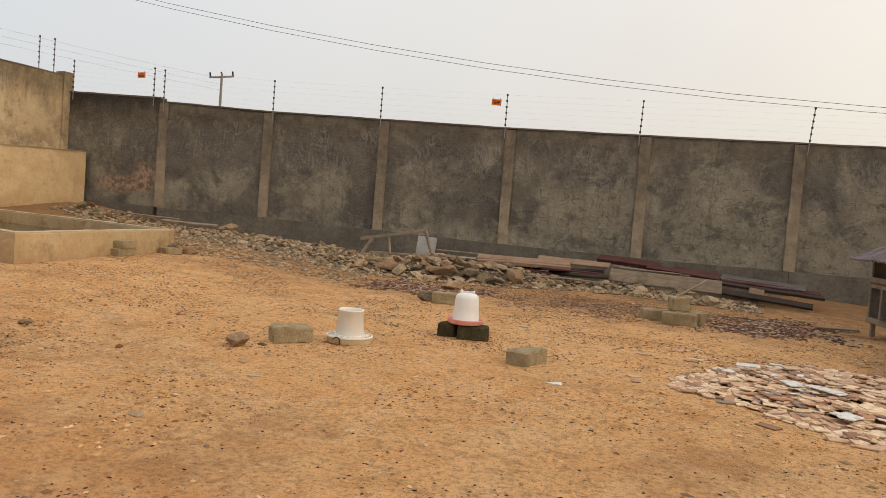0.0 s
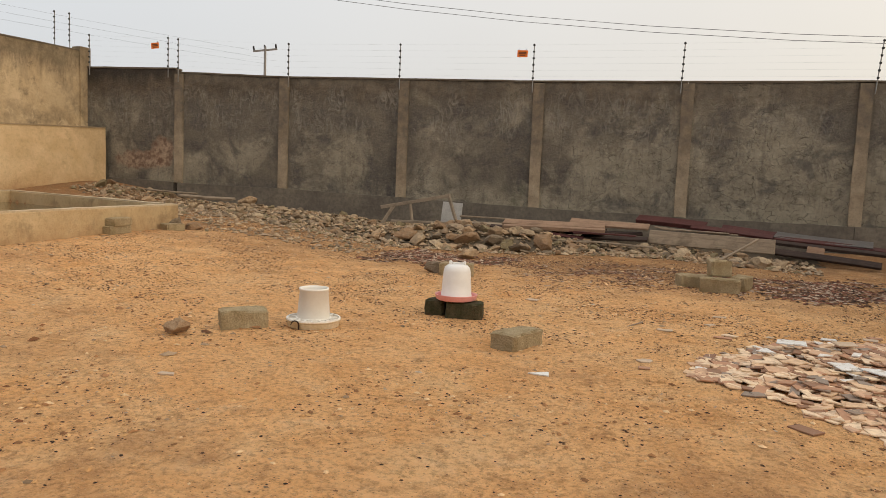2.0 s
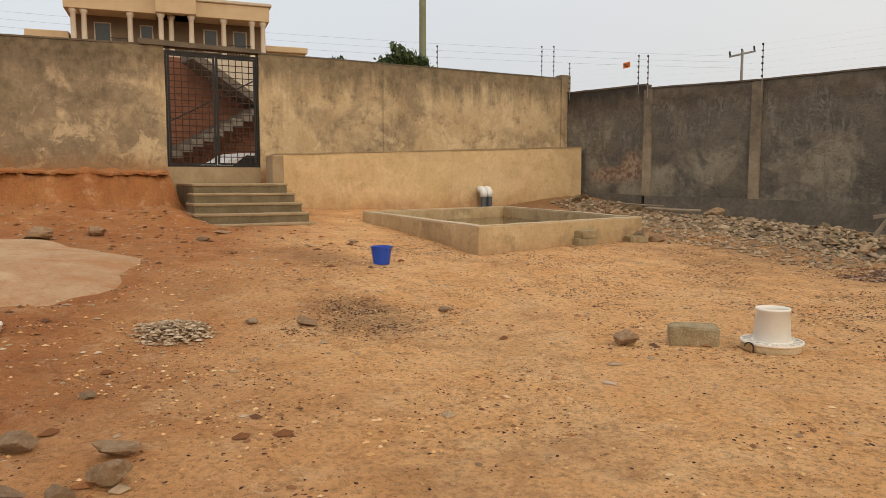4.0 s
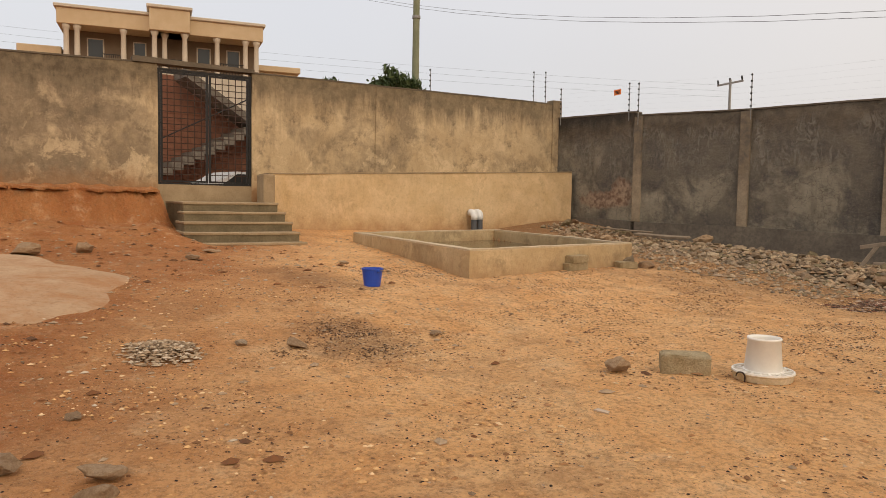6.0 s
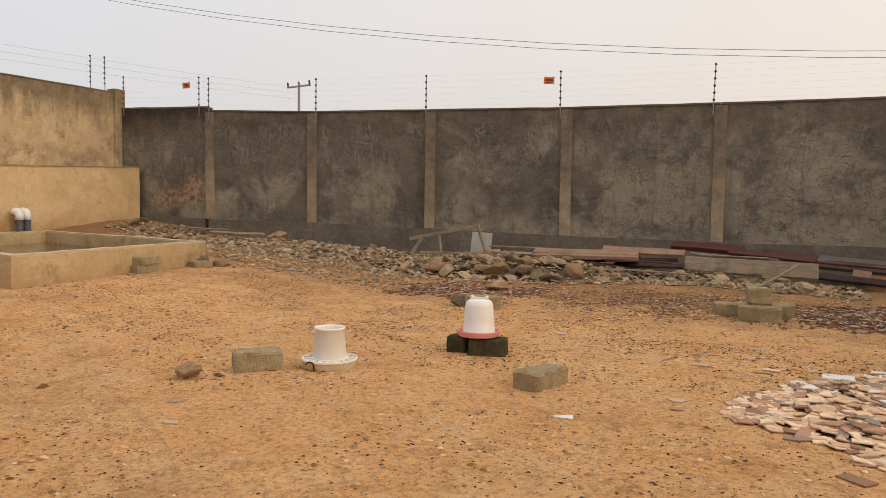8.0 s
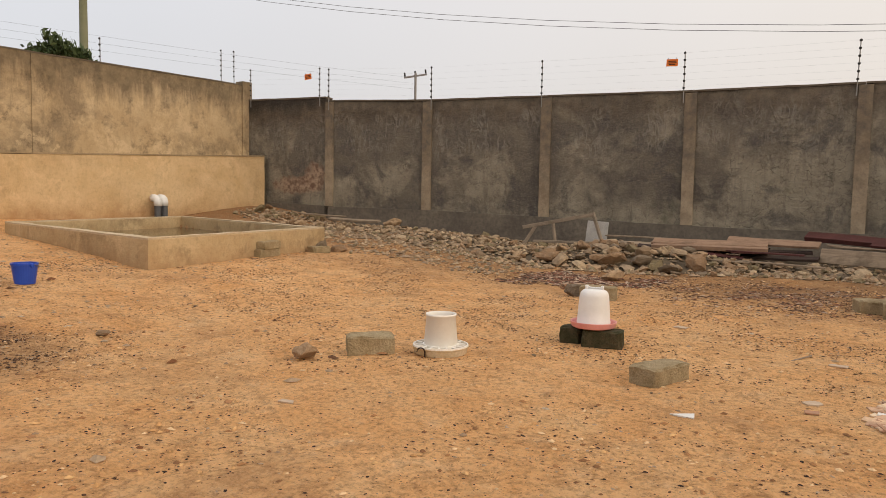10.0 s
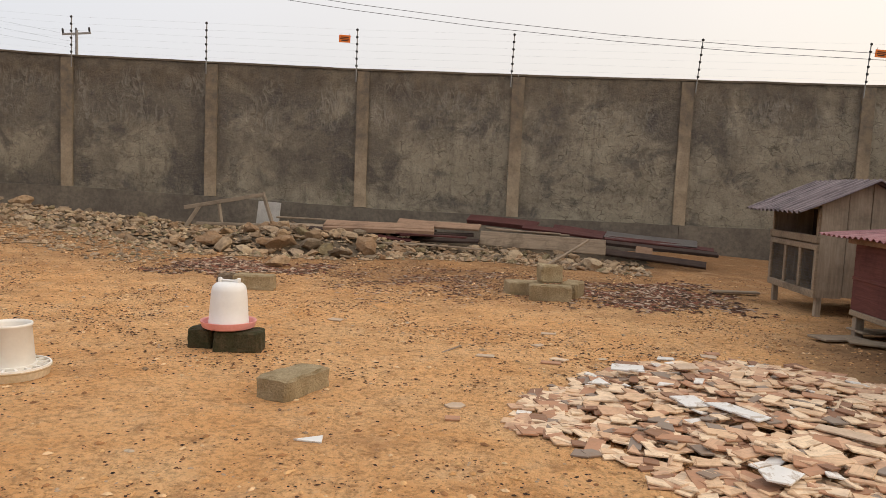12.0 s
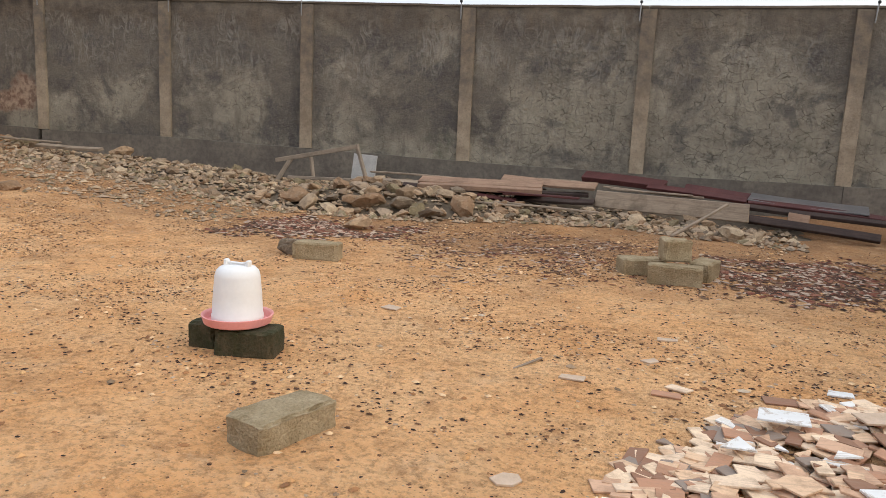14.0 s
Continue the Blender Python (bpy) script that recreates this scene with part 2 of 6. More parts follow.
    if bare:
        c = k.mix(k.ramp(top, 3.72, 3.98, 0, 0.8), c, (0.045, 0.040, 0.036))
        for cx, cz, rx, rz in bare:           # spots where the coat has fallen to reddish blockwork
            dx = k.math("MULTIPLY", k.math("SUBTRACT", k.axis(0), cx), 1 / rx)
            dz = k.math("MULTIPLY", k.math("SUBTRACT", z, cz), 1 / rz)
            d = k.math("ADD", k.math("MULTIPLY", dx, dx), k.math("MULTIPLY", dz, dz))
            d = k.math("ADD", d, k.math("MULTIPLY", k.noise(4.5, 7, 0.75), 2.6))
            c = k.mix(k.ramp(d, 1.75, 2.3, 0.8, 0), c, k.mix(k.ramp(k.noise(9, 5), 0.4, 0.6), (0.20, 0.125, 0.09), (0.46, 0.335, 0.24)))
    k.color(c)
    k.bump(k.math("SUBTRACT", fold, k.math("ADD", crack, k.math("MULTIPLY", crack2, 0.6))), 0.02, 0.8)
    k.bump(k.noise(5.5, 7, 0.72), 0.085, 0.9)
    k.bump(k.noise(38, 4, 0.7), 0.012, 0.9)
    return k.m


def ochre(name, a, b, stain, amount, low=None):
    """Ochre limewash over cement, worn and stained."""
    k = Nodes(name, 0.92, 0, 0.2).world_space()
    c = k.mix(k.ramp(k.noise(0.9, 6, 0.65, 0.5), 0.3, 0.7), a, b)
    c = k.mix(k.ramp(k.noise(0.62, 9, 0.72, 0.15), 0.50, 0.62, 0, amount * 0.8), c, stain)
    south = k.math("ADD", k.math("MULTIPLY", k.axis(1), -0.32), k.math("MULTIPLY", k.noise(0.9, 9, 0.7), 2.6))
    south = k.math("MULTIPLY", k.ramp(south, 0.75, 1.25), k.ramp(k.axis(1), 2.6, 1.6))
    c = k.mix(k.math("MULTIPLY", south, amount), c, k.mix(k.ramp(k.noise(2.4, 7, 0.72), 0.36, 0.62), tuple(v * 0.9 for v in stain), tuple(v * 1.7 for v in stain)))
    flake = k.math("MULTIPLY", k.ramp(k.noise(1.5, 7, 0.72, 0.6), 0.55, 0.60), k.ramp(k.axis(2), 3.1, 2.2))
    c = k.mix(k.math("MULTIPLY", flake, amount * 0.7), c, tuple(min(0.85, v * 1.15) for v in b))
    c = k.mix(k.ramp(k.noise(1.9, 9, 0.76, 0.1), 0.53, 0.64, 0, amount * 0.8), c, tuple(v * 0.8 for v in stain))
    c = k.mix(k.ramp(k.noise(1.3, 6, 0.7, 0.3), 0.55, 0.7, 0, amount * 0.6), c, tuple(min(0.85, v * 1.25) for v in b))
    streak = k.noise(1.2, 6, 0.75, 0.4, k.stretch(2.2, 2.2, 0.3))
    c = k.mix(k.ramp(streak, 0.56, 0.75, 0, amount * 0.6), c, tuple(v * 0.8 for v in stain))
    c = k.mix(k.ramp(k.noise(14, 6, 0.75), 0.5, 0.72, 0, 0.35), c, tuple(v * 0.55 for v in a))
    if low:
        z = k.math("ADD", k.axis(2), k.math("MULTIPLY", k.noise(2.2, 5, 0.7), 0.9))
        c = k.mix(k.ramp(z, low[0], low[1], 0.7, 0), c, (0.33, 0.16, 0.065))
        drip = k.math("ADD", k.axis(2), k.math("MULTIPLY", k.noise(1.5, 6, 0.72, 0.2, k.stretch(1.7, 1.7, 0.35)), 1.9))
        c = k.mix(k.ramp(drip, low[2], low[3], 0, 0.8), c, k.mix(k.ramp(k.noise(5, 5, 0.7), 0.4, 0.62), (0.10, 0.078, 0.052), (0.20, 0.155, 0.10)))
    k.color(c)
    k.bump(k.noise(6, 7, 0.74), 0.045, 0.75)
    k.bump(k.noise(55, 3), 0.008, 0.6)
    return k.m


def stone_mat(name, by_island=False):
    """Rubble of mixed origin: grey, buff, brown and mossy pieces, dusty on top."""
    k = Nodes(name, 0.94, 0, 0.2)
    r = k.island() if by_island else k.random()
    ramp = k.n.new("ShaderNodeValToRGB")
    ramp.color_ramp.interpolation = "CONSTANT"
    cols = [(0.41, 0.30, 0.19), (0.26, 0.18, 0.112), (0.52, 0.395, 0.255), (0.30, 0.19, 0.11), (0.20, 0.155, 0.11), (0.46, 0.315, 0.19), (0.23, 0.185, 0.105), (0.40, 0.30, 0.205)]
    while len(ramp.color_ramp.elements) < len(cols):
        ramp.color_ramp.elements.new(0.5)
    for i, (e, cc) in enumerate(zip(ramp.color_ramp.elements, cols)):
        e.position, e.color = i / len(cols), (*cc, 1)
    k.l.new(r, ramp.inputs[0])
    c = k.mix(k.ramp(k.noise(5, 6, 0.7), 0.42, 0.66, 0, 0.55), ramp.outputs[0], (0.13, 0.095, 0.06))
    c = k.mix(k.ramp(k.noise(11, 5, 0.7), 0.5, 0.7, 0, 0.45), c, (0.48, 0.37, 0.25))
    k.color(c)
    k.bump(k.noise(9, 6, 0.7), 0.03, 0.8)
    return k.m


def pillar_mat():
    """Cast concrete pillar: pale fresh mortar below, brown damp above, patchy all over."""
    k = Nodes("pillar_concrete", 0.92, 0, 0.2).world_space()
    c = k.mix(k.ramp(k.noise(2.6, 6, 0.7), 0.34, 0.66), (0.235, 0.185, 0.13), (0.41, 0.335, 0.24))
    up = k.math("ADD", k.axis(2), k.math("MULTIPLY", k.noise(1.15, 5, 0.7), 3.0))
    c = k.mix(k.ramp(up, 2.95, 3.9, 0, 0.85), c, k.mix(k.ramp(k.noise(4, 5, 0.7), 0.4, 0.6), (0.11, 0.095, 0.08), (0.21, 0.165, 0.115)))
    c = k.mix(k.ramp(k.noise(30, 4, 0.75), 0.48, 0.72, 0, 0.4), c, (0.10, 0.085, 0.065))
    k.color(c).bump(k.noise(11, 6, 0.72), 0.025, 0.7)
    return k.m


SOIL = soil()
RENDER = cement_render()
RENDER_BARE = cement_render("cement_render_bare", [(-10.0, 1.42, 0.95, 0.26), (-9.3, 1.62, 0.42, 0.42)])
OCHRE_OLD = ochre("weathered_ochre_paint", (0.45, 0.325, 0.185), (0.60, 0.465, 0.295), (0.175, 0.135, 0.092), 0.85, (1.85, 2.35, 4.2, 4.75))
OCHRE = ochre("ochre_paint", (0.62, 0.43, 0.225), (0.71, 0.53, 0.315), (0.43, 0.285, 0.15), 0.5, (0.9, 1.45, 9, 10))
BASIN = ochre("basin_cement", (0.47, 0.335, 0.18), (0.60, 0.46, 0.275), (0.26, 0.185, 0.105), 0.6, (0.35, 0.95, 9, 10))
# basin cement made paler: sky light on the rim's top put into the colour
RIM_LIT = plain("skylit_rim_cement", (0.48, 0.37, 0.235), (0.66, 0.545, 0.385), 3.0, 0.93, bump=0.008, fine=30)
STONE = stone_mat("rubble_stone")
SMALLSTONE = stone_mat("small_rubble_stone", True)
PILLAR = pillar_mat()
PLINTH = plain("plinth_cement", (0.115, 0.10, 0.085), (0.225, 0.195, 0.155), 1.3, 0.93, bump=0.01, fine=14, grain=0.5)
COPING = plain("coping_cement", (0.10, 0.08, 0.06), (0.185, 0.148, 0.105), 1.6, 0.95, bump=0.01, fine=22)
# step cement darkened: riser shade and a greenish tint put into the colour
RISER_SHADED = plain("shaded_riser_cement", (0.13, 0.105, 0.062), (0.23, 0.18, 0.11), 3.0, 0.93, bump=0.008, fine=30)
STEP = plain("step_cement", (0.30, 0.215, 0.125), (0.44, 0.335, 0.21), 3.0, 0.92, bump=0.006, fine=40)
BLOCK = plain("sandcrete", (0.33, 0.25, 0.135), (0.58, 0.47, 0.30), 7.0, 0.96, bump=0.02, vary=0.25, fine=75, grain=0.5)
MOSSY = plain("mossy_block", (0.034, 0.040, 0.014), (0.115, 0.085, 0.05), 8.0, 0.95, bump=0.015, fine=60, grain=0.6)
ROOFRED = timber("faded_red_roof_sheet", (0.12, 0.033, 0.042), (0.42, 0.195, 0.205), 1, 0.1)
ROOFGREY = timber("rusty_roof_sheet", (0.030, 0.020, 0.024), (0.27, 0.21, 0.215), 1, 0.1)
ROOFPALE = timber("bleached_roof_sheet", (0.30, 0.20, 0.21), (0.56, 0.47, 0.47), 1, 0.1)
for sheet in (ROOFRED, ROOFGREY, ROOFPALE):
    sheet.node_tree.nodes["Principled BSDF"].inputs["Roughness"].default_value = 0.45
REDWOOD = timber("dark_red_boards", (0.10, 0.032, 0.027), (0.17, 0.064, 0.052), 1)
OLDWOOD = timber("weathered_wood", (0.22, 0.165, 0.115), (0.40, 0.315, 0.225), 0)
OLDWOODY = timber("weathered_upright_wood", (0.26, 0.20, 0.145), (0.45, 0.375, 0.29), 2)
BROWNWOOD = timber("brown_planks", (0.24, 0.145, 0.095), (0.43, 0.285, 0.19), 0, 0.35)
BENCHWOOD = timber("greyed_bench_wood", (0.22, 0.175, 0.13), (0.38, 0.31, 0.235), 0)
# dark old wood, taken darker still to carry the shade under the timber
DARKWOOD_SHADED = timber("dark_shaded_planks", (0.028, 0.019, 0.016), (0.075, 0.048, 0.038), 0)
REDSTEEL = plain("red_oxide_steel", (0.060, 0.020, 0.018), (0.115, 0.040, 0.035), 4, 0.6, bump=0.002)
GREYSHEET = plain("grey_sheet", (0.13, 0.125, 0.13), (0.22, 0.21, 0.205), 3, 0.4, 0.4, bump=0.001)
GATE = plain("black_gate_paint", (0.012, 0.012, 0.013), (0.028, 0.026, 0.025), 8, 0.5, 0.2, bump=0.001)
RUSTBAR = plain("rusty_bar", (0.035, 0.022, 0.018), (0.075, 0.04, 0.028), 8, 0.7, 0.2, bump=0.001)
POST = plain("fence_post_steel", (0.22, 0.22, 0.21), (0.32, 0.31, 0.30), 8, 0.5, 0.5, bump=0.0005)
INSUL = plain("black_insulator", (0.012, 0.012, 0.012), (0.02, 0.02, 0.02), 8, 0.5, bump=0.0005)
WIRE = plain("wire", (0.10, 0.10, 0.10), (0.15, 0.15, 0.15), 8, 0.5, 0.5, bump=0.0002)
STRAND = plain("galvanised_strand", (0.50, 0.50, 0.50), (0.60, 0.60, 0.60), 8, 0.4, 0.3, bump=0.0002)
SIGN = plain("orange_sign", (0.75, 0.17, 0.02), (0.80, 0.22, 0.03), 8, 0.5, bump=0.0002)
INK = plain("black_ink", (0.02, 0.015, 0.012), (0.03, 0.02, 0.018), 8, 0.6, bump=0.0002)
WHITEPL = plain("white_plastic", (0.76, 0.75, 0.73), (0.83, 0.82, 0.80), 5, 0.38, bump=0.0003, spec=0.5, grain=0.06)
PINKPL = plain("pink_plastic", (0.72, 0.27, 0.25), (0.80, 0.36, 0.33), 6, 0.4, bump=0.0003, spec=0.5, grain=0.06)
CREAMPL = plain("dusty_plastic", (0.81, 0.78, 0.72), (0.88, 0.86, 0.81), 7, 0.5, bump=0.0005, spec=0.4, grain=0.06)
TRAYPL = plain("dirty_yellow_plastic", (0.52, 0.36, 0.16), (0.70, 0.60, 0.45), 7, 0.5, bump=0.0005, spec=0.4)
BLUEPL = plain("blue_plastic", (0.012, 0.06, 0.42), (0.02, 0.085, 0.52), 4, 0.35, bump=0.0003, spec=0.5, grain=0.06)
GREYPVC = plain("grey_pvc", (0.075, 0.08, 0.09), (0.12, 0.125, 0.135), 4, 0.5, bump=0.0003, grain=0.06)
WHITEPVC = plain("white_pvc", (0.70, 0.70, 0.69), (0.80, 0.80, 0.79), 4, 0.4, bump=0.0003, grain=0.06)
HOSE = plain("green_hose_rubber", (0.075, 0.085, 0.035), (0.14, 0.14, 0.07), 4, 0.6, bump=0.001)
REDWALL = plain("red_block_wall", (0.17, 0.070, 0.042), (0.25, 0.115, 0.07), 3, 0.9, bump=0.004)
BUFF = plain("buff_wall_paint", (0.52, 0.39, 0.24), (0.60, 0.47, 0.31), 1.2, 0.85, bump=0.002)
# shaded copy of the buff wall: the veranda's shade put into the colour
SHADEPL = plain("shaded_veranda_wall", (0.15, 0.105, 0.07), (0.20, 0.145, 0.095), 1.2, 0.85, bump=0.002)
CREAM = plain("cream_columns", (0.50, 0.43, 0.34), (0.60, 0.53, 0.43), 2, 0.8, bump=0.002)
BARK = plain("bark", (0.075, 0.055, 0.04), (0.13, 0.10, 0.075), 9, 0.95, bump=0.01)
POLEMAT = plain("mossy_concrete_pole", (0.17, 0.19, 0.115), (0.27, 0.28, 0.19), 1.5, 0.9, bump=0.003)
# near-black inner walls: shade of the open shed put into the colour
DARKVOID = plain("shed_interior_shade", (0.012, 0.011, 0.010), (0.03, 0.025, 0.022), 3, 0.95, bump=0.003)
CARPAINT = plain("white_car_paint", (0.70, 0.71, 0.72), (0.76, 0.77, 0.78), 2, 0.25, bump=0.0001, spec=0.5, grain=0.06)
EARTHSTONE = plain("brown_earthy_stone", (0.34, 0.21, 0.115), (0.54, 0.385, 0.245), 6.0, 0.95, bump=0.02, vary=0.4, fine=22)
SHEDWOOD = timber("pale_shed_boards", (0.30, 0.26, 0.215), (0.46, 0.41, 0.345), 1)
PAPER = plain("faded_white_board", (0.34, 0.33, 0.31), (0.52, 0.50, 0.47), 5, 0.7, bump=0.002)


def glass_mat():
    k = Nodes("dark_window_glass", 0.08, 0, 0.5)
    k.color((0.03, 0.035, 0.04))
    return k.m


def water_mat():
    k = Nodes("green_pond_water", 0.06, 0, 0.5)
    k.color(k.mix(k.ramp(k.noise(1.5, 4), 0.35, 0.7), (0.035, 0.032, 0.016), (0.06, 0.052, 0.028)))
    k.bump(k.noise(7, 3), 0.004, 0.3)
    return k.m


def tile_mat():
    k = Nodes("broken_tile", 0.62, 0, 0.25)
    r = k.math("FRACT", k.math("ADD", k.math("MULTIPLY", k.island(), 7.31), k.math("MULTIPLY", k.random(), 13.7)))
    ramp = k.n.new("ShaderNodeValToRGB")
    ramp.color_ramp.interpolation = "CONSTANT"
    cols = [(0.0, (0.70, 0.48, 0.30)), (0.2, (0.45, 0.24, 0.14)), (0.36, (0.82, 0.63, 0.43)), (0.55, (0.26, 0.135, 0.08)),
            (0.65, (0.60, 0.38, 0.24)), (0.79, (0.26, 0.21, 0.17)), (0.86, (0.78, 0.60, 0.42)), (0.97, (0.78, 0.75, 0.70))]
    while len(ramp.color_ramp.elements) < len(cols):
        ramp.color_ramp.elements.new(0.5)
    for e, (p, cc) in zip(ramp.color_ramp.elements, cols):
        e.position, e.color = p, (*cc, 1)
    k.l.new(r, ramp.inputs[0])
    c = k.mix(k.ramp(k.noise(9, 6, 0.75), 0.46, 0.68, 0, 0.6), ramp.outputs[0], (0.26, 0.155, 0.09))
    band = k.noise(9, 3, 0.6, 0.0, k.stretch(0.4, 9.0, 1.0))
    c = k.mix(k.ramp(band, 0.52, 0.6, 0, 0.3), c, (0.30, 0.20, 0.14))
    k.color(c).bump(k.noise(60, 3), 0.002)
    return k.m


def crumb_mat(name, cols):
    k = Nodes(name, 0.95, 0, 0.15)
    ramp = k.n.new("ShaderNodeValToRGB")
    ramp.color_ramp.interpolation = "CONSTANT"
    while len(ramp.color_ramp.elements) < len(cols):
        ramp.color_ramp.elements.new(0.5)
    for i, (e, cc) in enumerate(zip(ramp.color_ramp.elements, cols)):
        e.position, e.color = i / len(cols), (*cc, 1)
    k.l.new(k.island(), ramp.inputs[0])
    k.color(k.mix(k.ramp(k.noise(40, 3), 0.4, 0.7, 0, 0.3), ramp.outputs[0], (0.08, 0.055, 0.04)))
    return k.m


def leaf_mat():
    k = Nodes("leaves", 0.6, 0, 0.3)
    c = k.mix(k.island(), (0.035, 0.062, 0.022), (0.085, 0.12, 0.045))
    k.color(k.mix(k.ramp(k.noise(1.2, 3), 0.4, 0.7, 0, 0.5), c, (0.03, 0.045, 0.018)))
    return k.m


def screed_mat():
    """Worn cement skim with red earth trodden over it."""
    k = Nodes("worn_screed", 0.93, 0, 0.2).world_space()
    c = k.mix(k.ramp(k.noise(1.1, 6, 0.68), 0.32, 0.68), (0.42, 0.265, 0.15), (0.56, 0.385, 0.24))
    c = k.mix(k.ramp(k.noise(0.8, 8, 0.74, 0.3), 0.47, 0.62, 0, 0.8), c, (0.40, 0.185, 0.075))
    c = k.mix(k.ramp(k.noise(18, 5, 0.75), 0.50, 0.70, 0, 0.5), c, (0.26, 0.135, 0.065))
    k.color(c).bump(k.noise(7, 7, 0.72), 0.035, 0.7)
    k.bump(k.noise(45, 3), 0.008, 0.7)
    return k.m


SCREED = screed_mat()
GLASS, WATER, TILE, LEAF = glass_mat(), water_mat(), tile_mat(), leaf_mat()
CRUMB = crumb_mat("ground_crumbs", [(0.055, 0.032, 0.021), (0.10, 0.054, 0.030), (0.035, 0.023, 0.017), (0.20, 0.105, 0.055), (0.46, 0.34, 0.23), (0.09, 0.05, 0.03)])
LITTER = crumb_mat("dark_red_litter", [(0.18, 0.065, 0.04), (0.08, 0.042, 0.026), (0.26, 0.115, 0.07), (0.50, 0.38, 0.28), (0.045, 0.028, 0.02), (0.42, 0.31, 0.23), (0.12, 0.062, 0.04), (0.20, 0.12, 0.07), (0.09, 0.045, 0.03)])
CLOD = crumb_mat("soil_clod", [(0.62, 0.34, 0.14), (0.76, 0.46, 0.21), (0.40, 0.20, 0.085), (0.84, 0.58, 0.33), (0.26, 0.13, 0.06), (0.68, 0.39, 0.17)])
EARTH = crumb_mat("earth_lumps", [(0.30, 0.125, 0.05), (0.20, 0.085, 0.036), (0.40, 0.21, 0.10), (0.42, 0.30, 0.19), (0.15, 0.075, 0.04)])
GRAVEL = crumb_mat("grey_gravel", [(0.46, 0.345, 0.225), (0.34, 0.235, 0.145), (0.58, 0.46, 0.33), (0.24, 0.165, 0.10), (0.42, 0.295, 0.18)])

# ---- building helpers ----


def mesh_of(name, bm, mats, smooth=False):
    me = bpy.data.meshes.new(name)
    bmesh.ops.recalc_face_normals(bm, faces=bm.faces)
    bm.to_mesh(me)
    bm.free()
    for k in (mats if isinstance(mats, (list, tuple)) else [mats]):
        me.materials.append(k)
    if smooth:
        me.polygons.foreach_set("use_smooth", [True] * len(me.polygons))
    return me


def part(name, bm, material, parent, label="", at=None, smooth=False):
    """Links a bmesh (or a ready mesh) as one mesh object under a thing or a part."""
    me = bm if isinstance(bm, bpy.types.Mesh) else mesh_of(name, bm, material, smooth)
    ob = new(name, me)
    ob.parent = parent
    if at is not None:
        ob.matrix_basis = at
    if label:
        ob["label"] = label
    return ob


def thing(name, at, label, category, group="", kind=""):
    ob = new(name)
    ob.empty_display_size = 0.1
    ob.matrix_basis = at
    return tagged(ob, label, category, group, kind)


def solid(name, bm, material, at, label, category, group="", kind="", smooth=False):
    ob = new(name, bm if isinstance(bm, bpy.types.Mesh) else mesh_of(name, bm, material, smooth))
    ob.matrix_basis = at
    return tagged(ob, label, category, group, kind)


def box(x0, x1, y0, y1, z0, z1, bevel=0.0, bm=None, seg=1):
    own = bm is None
    bm = bmesh.new() if own else bm
    m = Matrix.LocRotScale(((x0 + x1) / 2, (y0 + y1) / 2, (z0 + z1) / 2), None, (x1 - x0, y1 - y0, z1 - z0))
    made = bmesh.ops.create_cube(bm, size=1.0, matrix=m)
    if bevel and own:
        bmesh.ops.bevel(bm, geom=bm.edges[:], offset=bevel, segments=seg, affect="EDGES", clamp_overlap=True)
    return bm


def prism(points, depth_axis, d0, d1, bm=None):
    """A polygon in two axes, drawn out along the third."""
    bm = bm or bmesh.new()

    def full(p, d):
        q = list(p)
        q.insert(depth_axis, d)
        return bm.verts.new(q)
    a, b = [full(p, d0) for p in points], [full(p, d1) for p in points]
    bm.faces.new(a), bm.faces.new(b[::-1])
    n = len(points)
    for i in range(n):
        bm.faces.new((a[i], b[i], b[(i + 1) % n], a[(i + 1) % n]))
    return bm


def lathe(profile, seg=32, bm=None, cap=True):
    """Spins (radius, z) pairs about z."""
    bm = bm or bmesh.new()
    rings = [[bm.verts.new((r * math.cos(2 * math.pi * i / seg), r * math.sin(2 * math.pi * i / seg), z)) for i in range(seg)] for r, z in profile]
    for a, b in zip(rings, rings[1:]):
        for i in range(seg):
            bm.faces.new((a[i], a[(i + 1) % seg], b[(i + 1) % seg], b[i]))
    if cap:
        bm.faces.new(rings[0][::-1]), bm.faces.new(rings[-1])
    return bm


def tube(points, r, seg=8, bm=None):
    """A round bar along a line of points."""
    bm = bm or bmesh.new()
    pts = [Vector(p) for p in points]
    rings = []
    for i, p in enumerate(pts):
        d = (pts[min(i + 1, len(pts) - 1)] - pts[max(i - 1, 0)]).normalized()
        up = Vector((0, 0, 1)) if abs(d.z) < 0.95 else Vector((1, 0, 0))
        u = d.cross(up).normalized()
        v = u.cross(d)
        rings.append([bm.verts.new(p + r * (math.cos(2 * math.pi * k / seg) * u + math.sin(2 * math.pi * k / seg) * v)) for k in range(seg)])
    for a, b in zip(rings, rings[1:]):
        for k in range(seg):
            bm.faces.new((a[k], a[(k + 1) % seg], b[(k + 1) % seg], b[k]))
    bm.faces.new(rings[0][::-1]), bm.faces.new(rings[-1])
    return bm


def rough_up(bm, amount, scale, seed=0.0):
    for v in bm.verts:
        v.co += amount * noise.noise_vector(v.co * scale + Vector((seed, seed * 0.7, -seed)))
    return bm


